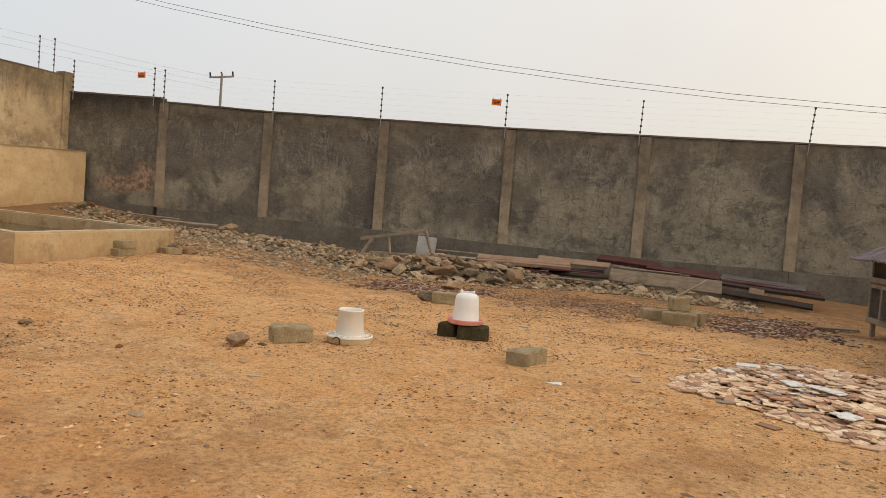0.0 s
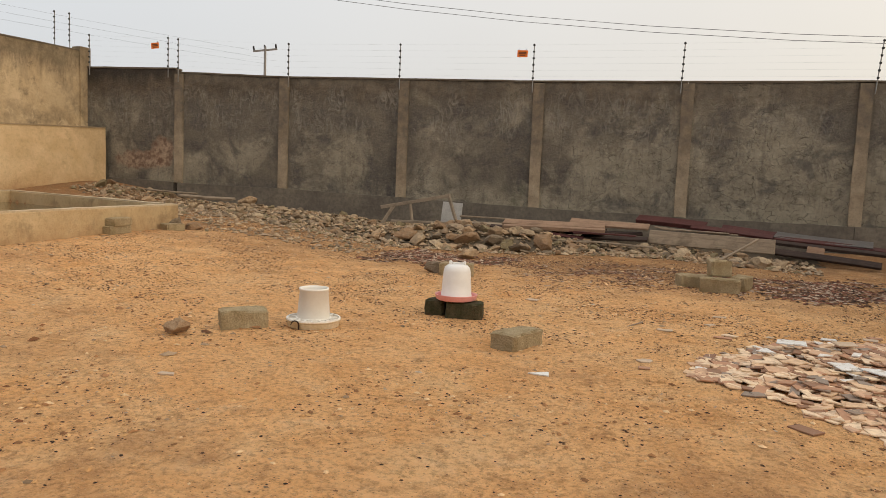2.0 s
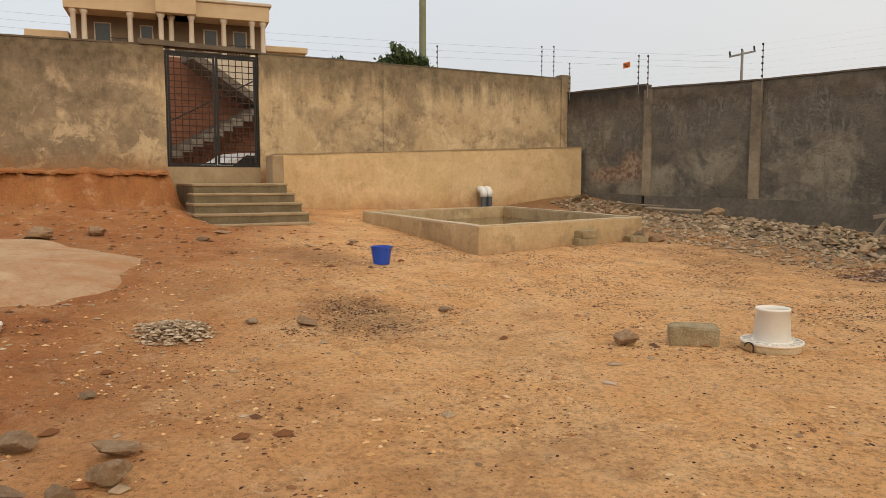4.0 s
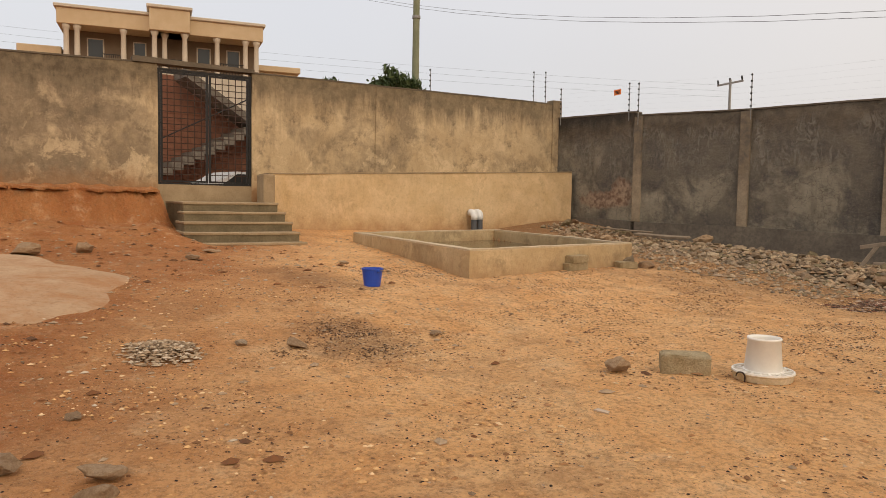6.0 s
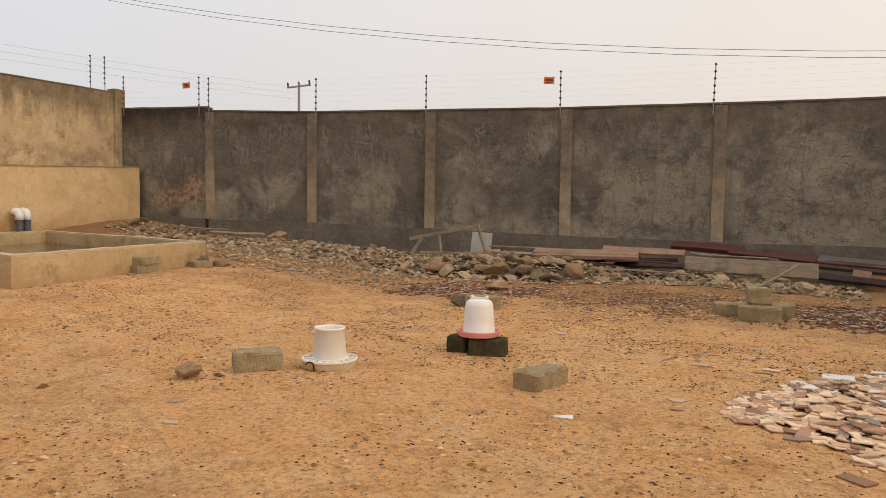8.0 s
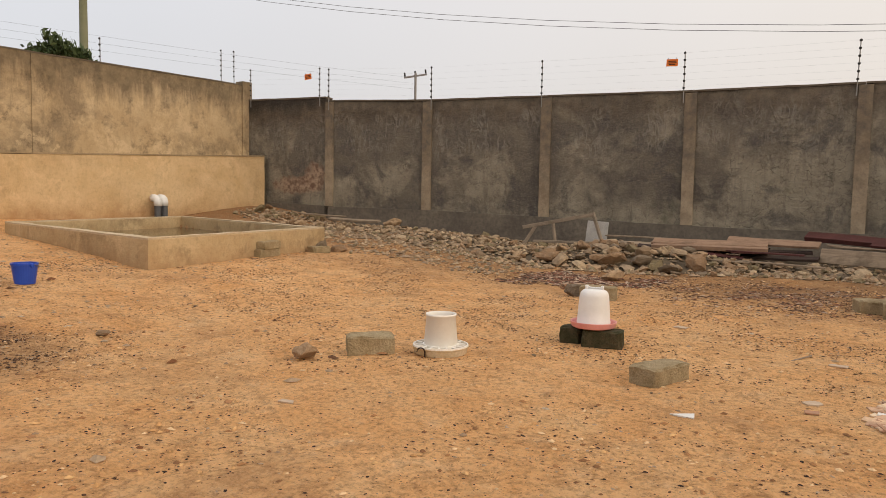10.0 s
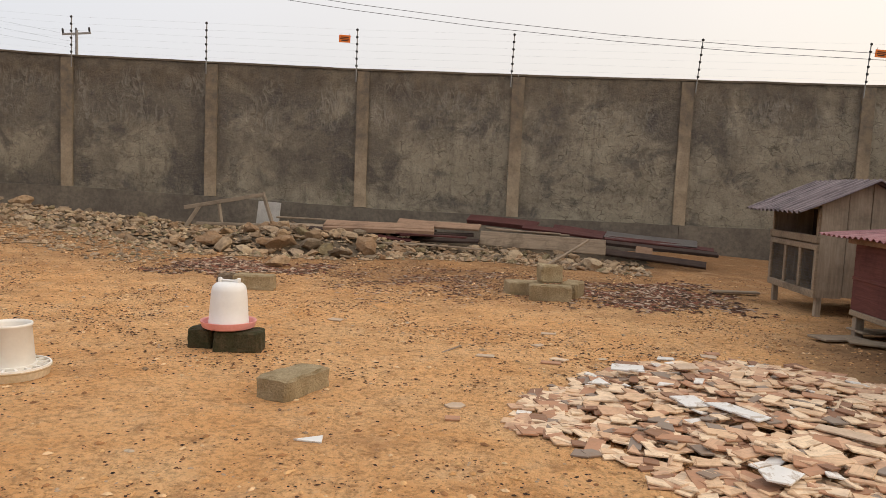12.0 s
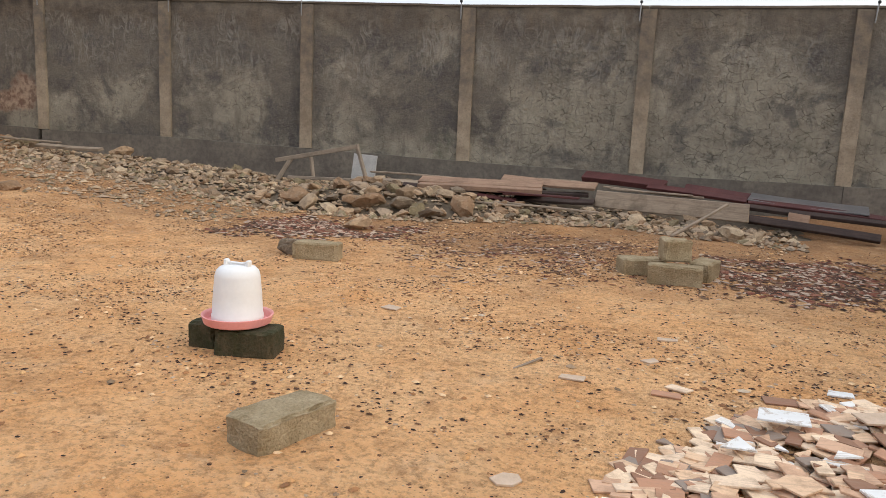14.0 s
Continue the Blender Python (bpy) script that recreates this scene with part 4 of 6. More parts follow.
pole = thing("utility_pole", pose(-21.25, 14.1, 0.3), "tall mossy concrete utility pole beyond the wall", "pole")
part("shaft", lathe([(0.17, 0), (0.165, 0.4), (0.12, 11.0), (0.11, 11.4)], 14), POLEMAT, pole, smooth=True)
part("band", lathe([(0.16, 8.3), (0.165, 8.32), (0.165, 8.4), (0.16, 8.42)], 14), POST, pole)

far_pole = thing("power_pole", pose(-32.4, 56.4, 0.0), "distant grey power pole with a crossarm", "pole")
part("shaft", lathe([(0.16, 0), (0.11, 12.6)], 8), POST, far_pole)
part("crossarm", box(-1.1, 1.1, -0.06, 0.06, -0.08, 0.08, 0.02), POST, far_pole, at=pose(0, 0, 12.3, 0, -8, 20))
for x in (-1.0, 0.0, 1.0):
    part("insulator", lathe([(0.05, 0.07), (0.08, 0.13), (0.08, 0.4), (0.05, 0.46)], 8), INSUL, far_pole, at=pose(0, 0, 12.3, 0, -8, 20) @ pose(x, 0, 0))


def villa(at):
    h = thing("house", at, "large buff house with a columned upper veranda", "house")
    # local x runs along the front, local -y looks at the yard
    part("wall", box(-5.8, 5.8, 1.6, 9.0, -2, 10.6), SHADEPL, h)
    part("lower_wall", box(-5.9, 5.9, -0.2, 1.6, -2, 7.6), BUFF, h)
    part("floor_slab", box(-6.0, 6.0, -0.35, 1.6, 7.6, 7.85, 0.03), CREAM, h)
    roof = box(-6.1, 6.1, -0.3, 9.2, 10.4, 11.35, 0.02)
    part("roof", roof, BUFF, h, "buff parapet with moulded cornice")
    part("cornice", box(-6.25, 6.25, -0.45, 9.35, 11.35, 11.55, 0.04), CREAM, h)
    part("bay_parapet", box(-0.9, 1.5, -0.9, 2.0, 10.4, 11.75, 0.02), BUFF, h)
    part("cornice", box(-1.05, 1.65, -1.05, 2.0, 11.75, 11.95, 0.04), CREAM, h)
    col = mesh_of("column", lathe([(0.24, 7.85), (0.24, 8.0), (0.17, 8.06), (0.15, 10.1), (0.22, 10.2), (0.26, 10.4)], 12), CREAM, True)
    for x, y in ((-5.6, 0), (-5.0, 0), (-2.4, 0), (-0.6, -0.5), (0.0, 0), (1.2, -0.5), (3.2, 0), (5.0, 0), (5.7, 0)):
        part("column", col, None, h, at=pose(x, y, 0))
    for x0, x1 in ((-4.6, -3.6), (-1.9, -1.1), (2.0, 2.9), (3.9, 4.8)):
        w = part("window", box(x0, x1, 1.53, 1.62, 8.5, 10.0), CREAM, h)
        part("pane", box(x0 + 0.08, x1 - 0.08, 1.50, 1.535, 8.58, 9.92), GLASS, w)
    for x0, x1 in ((-3.6, -2.6), (-0.5, 1.1), (3.4, 4.9)):
        bm = bmesh.new()
        box(x0, x1, -0.12, -0.08, 8.75, 8.80, bm=bm)
        for k in range(9):
            xx = x0 + (x1 - x0) * k / 8
            box(xx - 0.02, xx + 0.02, -0.11, -0.09, 7.85, 8.75, bm=bm)
        part("balcony_rail", bm, GATE, h)
    part("side_roof", box(-8.6, -6.1, 2.0, 8.0, 8.9, 9.4, 0.04), BUFF, h)
    part("side_wall", box(-8.3, -6.1, 2.3, 7.8, -2, 8.9), BUFF, h)
    part("side_wall", box(6.1, 8.8, 2.3, 7.8, -2, 8.9), BUFF, h)
    part("side_roof", box(6.1, 9.0, 2.0, 8.0, 8.9, 9.3, 0.04), BUFF, h)


villa(pose(-45.3, 11.75, 1.35, 0, 0, 73))


def tree(at, trunk_h, crown_r, crown_z, n, seed, label, dense=1.0):
    rnd = random.Random(seed)
    t = thing("tree", at, label, "tree")
    tb = bmesh.new()
    tube([(0, 0, 0), (0.08, 0.03, trunk_h * 0.5), (0.02, -0.05, trunk_h)], 0.13, 8, tb)
    tips = []
    for k in range(7):
        a, up = rnd.uniform(0, 6.28), rnd.uniform(0.2, 1.0)
        tip = Vector((math.cos(a) * crown_r * 0.7, math.sin(a) * crown_r * 0.7, crown_z + (up - 0.5) * crown_r))
        tips.append(tip)
        tube([(0.02, -0.05, trunk_h * 0.9), tuple(tip * 0.5 + Vector((0, 0, trunk_h * 0.47))), tuple(tip)], 0.045, 5, tb)
    part("trunk", tb, BARK, t)
    clumps = [tip + Vector((rnd.gauss(0, 0.3), rnd.gauss(0, 0.3), rnd.gauss(0, 0.3))) * crown_r * 0.6 for tip in tips for _ in range(4)]
    verts, faces = [], []
    for k in range(n):
        c = rnd.choice(clumps)
        p = c + Vector((rnd.gauss(0, 1), rnd.gauss(0, 1), rnd.gauss(0, 0.8))) * crown_r * 0.17
        e = Euler((rnd.uniform(0, 6.3), rnd.uniform(0, 6.3), rnd.uniform(0, 6.3))).to_matrix()
        s = rnd.uniform(0.05, 0.11) * dense
        b = len(verts)
        for q in ((-1.6, 0, 0), (0, -0.6, 0.1), (1.6, 0, 0), (0, 0.6, 0.1)):
            verts.append(tuple(p + e @ (Vector(q) * s)))
        faces.append((b, b + 1, b + 2, b + 3))
    me = bpy.data.meshes.new("crown")
    me.from_pydata(verts, [], faces)
    me.materials.append(LEAF)
    part("crown", me, None, t)


tree(pose(-21.5, 13.3, 0.4), 4.2, 0.9, 5.4, 2600, 4, "small dense dark green tree behind the wall")
tree(pose(-22.8, -2.3, 0.8), 4.0, 1.25, 5.2, 5200, 9, "broad-leaved green tree behind the wall", 0.85)
tree(pose(-30.0, 15.2, 0.4), 5.0, 0.5, 6.6, 700, 6, "small dark tree top behind the wall")

# ---- concrete water basin ----
BZ = 0.61
BC = [(-5.02, 3.30), (-5.36, 7.34), (-11.05, 9.30), (-10.36, 4.68)]   # outer corners, counter-clockwise from the near one


def inset(poly, d):
    out, n = [], len(poly)
    for i in range(n):
        p, a, b = (Vector(poly[i]), Vector(poly[i - 1]), Vector(poly[(i + 1) % n]))
        e0, e1 = (p - a).normalized(), (b - p).normalized()
        n0, n1 = Vector((-e0.y, e0.x)), Vector((-e1.y, e1.x))
        m = (n0 + n1)
        out.append(tuple(p + m * (d / (1 + n0.dot(n1)))))
    return out


def make_basin():
    t = thing("water_basin", Matrix.Identity(4), "low ochre cement water basin holding green water", "basin")
    inner = inset(BC, 0.16)
    for i in range(4):
        j = (i + 1) % 4
        bm = bmesh.new()
        quad = (BC[i], BC[j], inner[j], inner[i])
        lo = [bm.verts.new((*p, -0.15)) for p in quad]
        hi = [bm.verts.new((*p, BZ)) for p in quad]
        bm.faces.new(hi), bm.faces.new(lo[::-1])
        for k in range(4):
            bm.faces.new((lo[k], lo[(k + 1) % 4], hi[(k + 1) % 4], hi[k]))
        bmesh.ops.bevel(bm, geom=[e for e in bm.edges if all(v.co.z > 0.5 for v in e.verts)], offset=0.012, segments=1, affect="EDGES")
        bmesh.ops.subdivide_edges(bm, edges=[e for e in bm.edges if e.calc_length() > 0.7], cuts=9, use_grid_fill=True)
        part("basin_wall", rough_up(bm, 0.008, 2.2, i), BASIN, t)
    # thin cap added on the walls to carry the painted sky light
    rim_in, rim_out = inset(BC, 0.155), inset(BC, 0.003)
    for i in range(4):
        j = (i + 1) % 4
        bm = bmesh.new()
        lo = [bm.verts.new((*p, BZ - 0.012)) for p in (rim_out[i], rim_out[j], rim_in[j], rim_in[i])]
        hi = [bm.verts.new((*p, BZ + 0.016)) for p in (rim_out[i], rim_out[j], rim_in[j], rim_in[i])]
        bm.faces.new(hi), bm.faces.new(lo[::-1])
        for k in range(4):
            bm.faces.new((lo[k], lo[(k + 1) % 4], hi[(k + 1) % 4], hi[k]))
        bmesh.ops.subdivide_edges(bm, edges=[e for e in bm.edges if e.calc_length() > 0.7], cuts=14, use_grid_fill=True)
        part("rim", rough_up(bm, 0.010, 3.5, i + 7.0), RIM_LIT, t, "worn cement rim, tinted pale for sky light")
    bm = bmesh.new()
    bm.faces.new([bm.verts.new((*p, 0.37)) for p in inset(BC, 0.15)])
    part("water", bm, WATER, t, "still murky green water")


make_basin()

for nm, dv in (("drain_pipe", 0.0), ("drain_pipe", 0.19)):
    base = Vector((-11.22, 8.72 + dv, 0.0))
    base.z = ground_z(base.x, base.y)
    t = thing(nm, Matrix.Translation(base), "grey plastic pipe with a white elbow by the ledge", "pipe", "pipes by the basin")
    part("pipe", lathe([(0.075, -0.05), (0.075, 0.40)], 14), GREYPVC, t, smooth=False)
    arc = [(0, 0, 0.34), (0, 0, 0.43), (-0.015, 0, 0.475), (-0.05, 0, 0.51), (-0.10, 0, 0.52), (-0.17, 0, 0.52)]
    part("elbow", tube(arc, 0.088, 14), WHITEPVC, t, "white plastic elbow", smooth=True)

# ---- blocks and stones lying about ----


def lay_block(x, y, turn, size, seed, label, z=None, material=None, tilt=0.0, group="loose blocks"):
    z = ground_z(x, y) - 0.012 if z is None else z
    return solid("concrete_block", worn_block(*size, seed), material or BLOCK, pose(x, y, z, tilt, 0, turn), label, "block", group)


lay_block(1.54, 2.04, 66, (0.40, 0.23, 0.13), 1.0, "worn grey sandcrete block lying on the sand")
lay_block(-0.56, 1.66, 40, (0.36, 0.20, 0.15), 2.0, "grey sandcrete block beside the feeder")
lay_block(0.07, 5.70, 6, (0.44, 0.20, 0.17), 3.0, "grey sandcrete block near the rubble")
lay_block(3.30, 6.05, -3, (0.46, 0.20, 0.18), 5.0, "mossy-sided block in a small block stack")
lay_block(3.58, 6.42, 70, (0.40, 0.20, 0.18), 6.0, "grey block at the back of a small stack")
lay_block(3.02, 6.42, 20, (0.42, 0.21, 0.17), 7.0, "rounded grey block at the side of a small stack")
lay_block(3.30, 6.27, 12, (0.25, 0.22, 0.20), 8.0, "broken half block on top of a small stack", z=0.165)
lay_block(0.90, 2.93, 8, (0.33, 0.22, 0.155), 9.0, "damp mossy block under the drinker", material=MOSSY, group="drinker blocks")
lay_block(0.64, 3.02, 80, (0.26, 0.19, 0.15), 10.0, "damp mossy block under the drinker", material=MOSSY, group="drinker blocks")
lay_block(-5.17, 5.62, 92, (0.46, 0.22, 0.13), 11.0, "grey block beside the basin")
lay_block(-5.15, 5.66, 96, (0.42, 0.20, 0.12), 12.0, "grey block lying on another beside the basin", z=ground_z(-5.17, 5.62) + 0.115)
lay_block(-5.10, 6.86, 70, (0.34, 0.22, 0.12), 13.0, "broken grey block beside the basin")


def lone_stone(x, y, sx, sy, sz, turn, seed, label, flat=0.7):
    brown = "brown" in label or "slope" in label or "rounded" in label
    ob = solid("stone", stone_mesh("stone", seed, 3, flat, EARTHSTONE if brown else STONE), STONE, pose(x, y, ground_z(x, y) + sz * 0.22, 0, 0, turn), label, "stone", "scattered stones")
    ob.scale = (sx * 0.85, sy * 0.85, sz * 0.8) if brown else (sx, sy, sz)
    return ob


for a in ((-0.86, 1.22, 0.27, 0.22, 0.22, 10, 2.0, "rounded grey stone on the sand"), (-0.25, 5.82, 0.30, 0.25, 0.30, 0, 3.0, "grey stone beside a block"),
          (-0.28, 7.66, 0.34, 0.30, 0.30, 30, 4.0, "grey stone at the foot of the rubble"), (-5.0, 7.28, 0.36, 0.30, 0.26, 0, 5.0, "dark stone beside the basin"),
          (-5.12, 6.98, 0.24, 0.22, 0.40, 40, 6.0, "dark stone beside the basin"), (-1.20, -2.72, 0.32, 0.20, 0.18, 20, 7.0, "flat brown stone on red earth"),
          (-0.80, -2.36, 0.22, 0.17, 0.16, 70, 8.0, "brown stone on red earth"), (-0.50, -2.48, 0.22, 0.20, 0.24, 15, 9.0, "brown earthy stone on red earth"),
          (-0.44, -2.66, 0.14, 0.13, 0.15, 15, 10.0, "small brown stone on red earth"), (-0.56, -2.86, 0.26, 0.18, 0.15, 5, 11.0, "flat pale brown stone on red earth"),
          (-2.85, -0.42, 0.24, 0.18, 0.15, 50, 12.0, "small brown stone by damp ground"), (-2.70, 0.92, 0.15, 0.12, 0.10, 0, 13.0, "small brown stone on red earth"),
          (-1.90, -2.28, 0.16, 0.09, 0.06, 10, 14.0, "small flat stone on the sand"), (-3.1, -0.78, 0.14, 0.10, 0.08, 30, 15.0, "small flat stone on the sand"),
          (-9.6, -0.6, 0.42, 0.32, 0.34, 30, 16.0, "grey-brown stone under the earth bank"), (-9.3, -1.4, 0.5, 0.34, 0.42, 80, 17.0, "grey-brown stone under the earth bank"),
          (-8.2, 0.6, 0.30, 0.24, 0.16, 10, 18.0, "flat stone on the slope"), (-9.0, 1.2, 0.36, 0.22, 0.14, 60, 19.0, "flat stone on the slope"),
          # first entry here stands in for a dark bag, built as a stone
          (-6.55, 11.45, 0.42, 0.36, 0.50, 20, 21.0, "dark upright stone on the rubble"), (-7.2, 2.6, 0.2, 0.16, 0.12, 0, 22.0, "small stone on the slope")):
    lone_stone(*a)

# ---- chicken feeder, drinker, bucket ----


def feeder(at, label):
    t = thing("poultry_feeder", at, label, "feeder", "poultry feeders")
    part("tray", lathe([(0.18, 0.0), (0.203, 0.012), (0.212, 0.055), (0.219, 0.062), (0.219, 0.068), (0.208, 0.066), (0.195, 0.022), (0.10, 0.02)], 40), TRAYPL, t, "dusty yellowish dish", smooth=False)
    part("hopper", lathe([(0.130, 0.070), (0.132, 0.076), (0.113, 0.298), (0.119, 0.301), (0.119, 0.316), (0.110, 0.316), (0.108, 0.298), (0.126, 0.073)], 40, cap=False), CREAMPL, t, smooth=True)
    part("feed", lathe([(0.001, 0.17), (0.114, 0.165), (0.116, 0.16), (0.001, 0.15)], 24), SCREED, t, "pale feed")
    rib = mesh_of("grill_rib", box(0.128, 0.210, -0.007, 0.007, 0.062, 0.074), CREAMPL)
    for k in range(16):
        part("grill_rib", rib, None, t, at=pose(0, 0, 0, 0, 0, 22.5 * k))
    part("grill_ring", lathe([(0.205, 0.066), (0.215, 0.066), (0.215, 0.079), (0.205, 0.079), (0.205, 0.066)], 40, cap=False), CREAMPL, t)
    part("grill_ring", lathe([(0.125, 0.062), (0.140, 0.062), (0.140, 0.080), (0.125, 0.080), (0.125, 0.062)], 40, cap=False), CREAMPL, t)
    hook = [(0.03 * math.cos(a) - 0.03, 0, 0.03 * math.sin(a)) for a in [math.pi * k / 6 for k in range(7)]]
    part("handle", tube([(0, 0, -0.04)] + hook, 0.006, 6), RUSTBAR, t, "rusty wire hook", at=pose(-0.02, -0.215, 0.05, 0, 0, 20))


feeder(pose(-0.10, 1.95, ground_z(-0.10, 1.95)), "white tapered poultry feeder in a dusty dish")
feeder(pose(-3.62, -2.72, ground_z(-3.62, -2.72)), "white poultry feeder standing on red earth")

drinker = thing("poultry_drinker", pose(0.81, 2.96, 0.148), "white bell drinker with a pink tray on mossy blocks", "drinker")
part("tray", lathe([(0.165, 0.0), (0.180, 0.008), (0.192, 0.046), (0.193, 0.052), (0.187, 0.053), (0.178, 0.046), (0.165, 0.014), (0.05, 0.014)], 44), PINKPL, drinker, "pink plastic tray")
part("jar", lathe([(0.139, 0.014), (0.139, 0.05), (0.136, 0.055), (0.129, 0.17), (0.121, 0.262), (0.113, 0.292), (0.095, 0.310), (0.070, 0.319), (0.02, 0.322)], 44), WHITEPL, drinker, smooth=True)
for s in (-1, 1):
    part("lug", box(s * 0.066 - 0.011, s * 0.066 + 0.011, -0.018, 0.018, 0.308, 0.350, 0.005), WHITEPL, drinker)
part("handle", tube([(-0.062, 0, 0.336), (-0.03, 0, 0.331), (0.03, 0, 0.331), (0.062, 0, 0.336)], 0.007, 8), WHITEPL, drinker)

bucket = thing("bucket", pose(-5.02, 1.72, ground_z(-5.02, 1.72)), "small blue plastic bucket on the sand", "bucket")
part("tub", lathe([(0.085, 0.0), (0.10, 0.0), (0.128, 0.20), (0.136, 0.205), (0.136, 0.225), (0.124, 0.225), (0.098, 0.02), (0.02, 0.02)], 32), BLUEPL, bucket, smooth=False)
part("handle", tube([(0.137 * math.cos(a), 0.15 * math.sin(a), 0.215 - 0.04 * math.sin(a)) for a in [math.pi * k / 12 for k in range(13)]], 0.004, 6), POST, bucket, "wire handle")
for s in (-1, 1):
    part("ear", box(s * 0.138 - 0.008, s * 0.138 + 0.008, -0.018, 0.018, 0.18, 0.22, 0.004), BLUEPL, bucket)

hose_pts = [(-7.6, -2.75), (-6.2, -2.80), (-5.0, -2.86), (-4.2, -2.87), (-3.75, -2.93), (-3.35, -2.84), (-2.95, -2.90), (-2.45, -2.99), (-2.1, -3.10), (-1.85, -3.07), (-1.4, -3.18), (-0.9, -3.5), (-0.5, -4.1), (-0.3, -5.0)]
line = []
for (x0, y0), (x1, y1) in zip(hose_pts, hose_pts[1:]):
    for k in range(5):
        x, y = x0 + (x1 - x0) * k / 5, y0 + (y1 - y0) * k / 5 + 0.012 * math.sin(7 * (x0 + (x1 - x0) * k / 5))
        line.append((x, y, ground_z(x, y) + 0.022))
solid("garden_hose", tube(line, 0.014, 8), HOSE, Matrix.Identity(4), "old green rubber hose trailing over red earth", "hose", smooth=True)

# ---- timber and scrap along the north wall ----


def plank(x0, x1, y0, y1, z0, z1, width, thick, tilt, material, label, name="plank", seed=0.0, group="timber pile"):
    """A board between two ends, turned about its length by tilt degrees."""
    a, b = Vector((x0, y0, z0)), Vector((x1, y1, z1))
    length = (b - a).length
    bm = box(0, length, -width / 2, width / 2, -thick / 2, thick / 2)
    bmesh.ops.bevel(bm, geom=bm.edges[:], offset=min(0.006, thick * 0.2), segments=1, affect="EDGES")
    bmesh.ops.subdivide_edges(bm, edges=[e for e in bm.edges if e.calc_length() > 0.5], cuts=7, use_grid_fill=True)
    for v in bm.verts:
        f = v.co.x / length
        v.co.z += 0.012 * math.sin(3.1 * f + seed)
        if f < 0.001 or f > 0.999:
            v.co.x += 0.025 * noise.noise(v.co * 14 + Vector((seed, 0, 0)))
    q = (b - a).to_track_quat("X", "Z")
    m = Matrix.Translation(a) @ q.to_matrix().to_4x4() @ pose(0, 0, 0, tilt, 0, 0)
    return solid(name, bm, material, m, label, "plank", group)


plank(-0.24, 1.64, 10.14, 10.14, 0.375, 0.415, 0.15, 0.075, 8, BROWNWOOD, "brown weathered plank on the timber pile", seed=1)
plank(-0.27, 1.62, 10.33, 10.33, 0.455, 0.495, 0.26, 0.04, 16, BROWNWOOD, "pinkish brown plank on the timber pile", seed=2)
plank(0.95, 2.40, 10.72, 10.58, 0.53, 0.50, 0.24, 0.04, 20, BROWNWOOD, "orange-brown plank on the timber pile", seed=3)
plank(-0.1, 2.3, 10.35, 10.55, 0.33, 0.36, 0.16, 0.05, 6, DARKWOOD_SHADED, "dark plank under the timber pile", seed=4)
plank(-1.5, 1.2, 10.75, 10.45, 0.40, 0.38, 0.14, 0.03, 15, OLDWOOD, "grey weathered plank on the timber pile", seed=5)
plank(-1.3, 0.4, 10.95, 10.9, 0.50, 0.46, 0.08, 0.03, 0, OLDWOOD, "narrow grey batten on the timber pile", seed=6)
plank(0.6, 2.5, 9.95, 9.75, 0.22, 0.20, 0.07, 0.03, 0, OLDWOOD, "narrow grey batten on stones", seed=7)
plank(-0.6, 1.4, 9.7, 9.78, 0.27, 0.22, 0.05, 0.025, 0, OLDWOOD, "thin weathered stick on stones", seed=8)
plank(1.2, 2.4, 10.3, 10.2, 0.27, 0.30, 0.18, 0.04, 12, DARKWOOD_SHADED, "dark plank under the timber pile", seed=9)
plank(2.42, 4.43, 10.30, 9.70, 0.345, 0.325, 0.245, 0.04, 76, OLDWOOD, "wide grey weathered board stood on its edge", seed=10)
plank(2.62, 3.75, 10.42, 10.15, 0.50, 0.47, 0.05, 0.025, 0, OLDWOOD, "pale narrow batten behind the grey board", seed=11)
plank(2.18, 3.40, 11.2, 10.85, 0.62, 0.545, 0.24, 0.085, 22, REDSTEEL, "dark red painted beam on the scrap pile", seed=12)
plank(3.15, 4.5, 10.75, 10.4, 0.53, 0.44, 0.13, 0.05, 25, REDSTEEL, "dark red painted batten on the scrap pile", seed=13)
plank(3.7, 4.7, 10.95, 10.75, 0.52, 0.45, 0.16, 0.07, 35, REDSTEEL, "dark red painted beam on the scrap pile", seed=14)
plank(2.5, 3.9, 10.55, 10.15, 0.50, 0.47, 0.05, 0.03, 0, OLDWOOD, "thin grey batten on the scrap pile", seed=15)
plank(4.55, 6.0, 10.55, 10.2, 0.50, 0.415, 0.55, 0.014, 7, GREYSHEET, "dull grey metal sheet on dark boards", "metal_sheet", seed=16)
plank(4.42, 6.2, 10.05, 9.75, 0.40, 0.28, 0.14, 0.05, 15, DARKWOOD_SHADED, "dark old beam on the scrap pile", seed=17)
plank(4.45, 5.95, 9.82, 9.45, 0.25, 0.13, 0.13, 0.05, 40, DARKWOOD_SHADED, "dark old beam at the front of the pile", seed=18)
plank(4.5, 6.2, 10.3, 9.95, 0.44, 0.34, 0.16, 0.04, 15, REDSTEEL, "dark red-brown board under the sheet", seed=19)
plank(4.93, 5.18, 9.80, 9.74, 0.30, 0.285, 0.13, 0.05, 70, BROWNWOOD, "short brown offcut on dark beams", seed=20)
plank(3.42, 4.12, 8.75, 9.45, 0.06, 0.46, 0.045, 0.03, 0, OLDWOOD, "pale stick leaning on the grey board", "stick", seed=21)
plank(-8.0, -6.55, 11.0, 10.9, 0.62, 0.60, 0.16, 0.05, 10, OLDWOOD, "grey weathered plank on the rubble", seed=22)
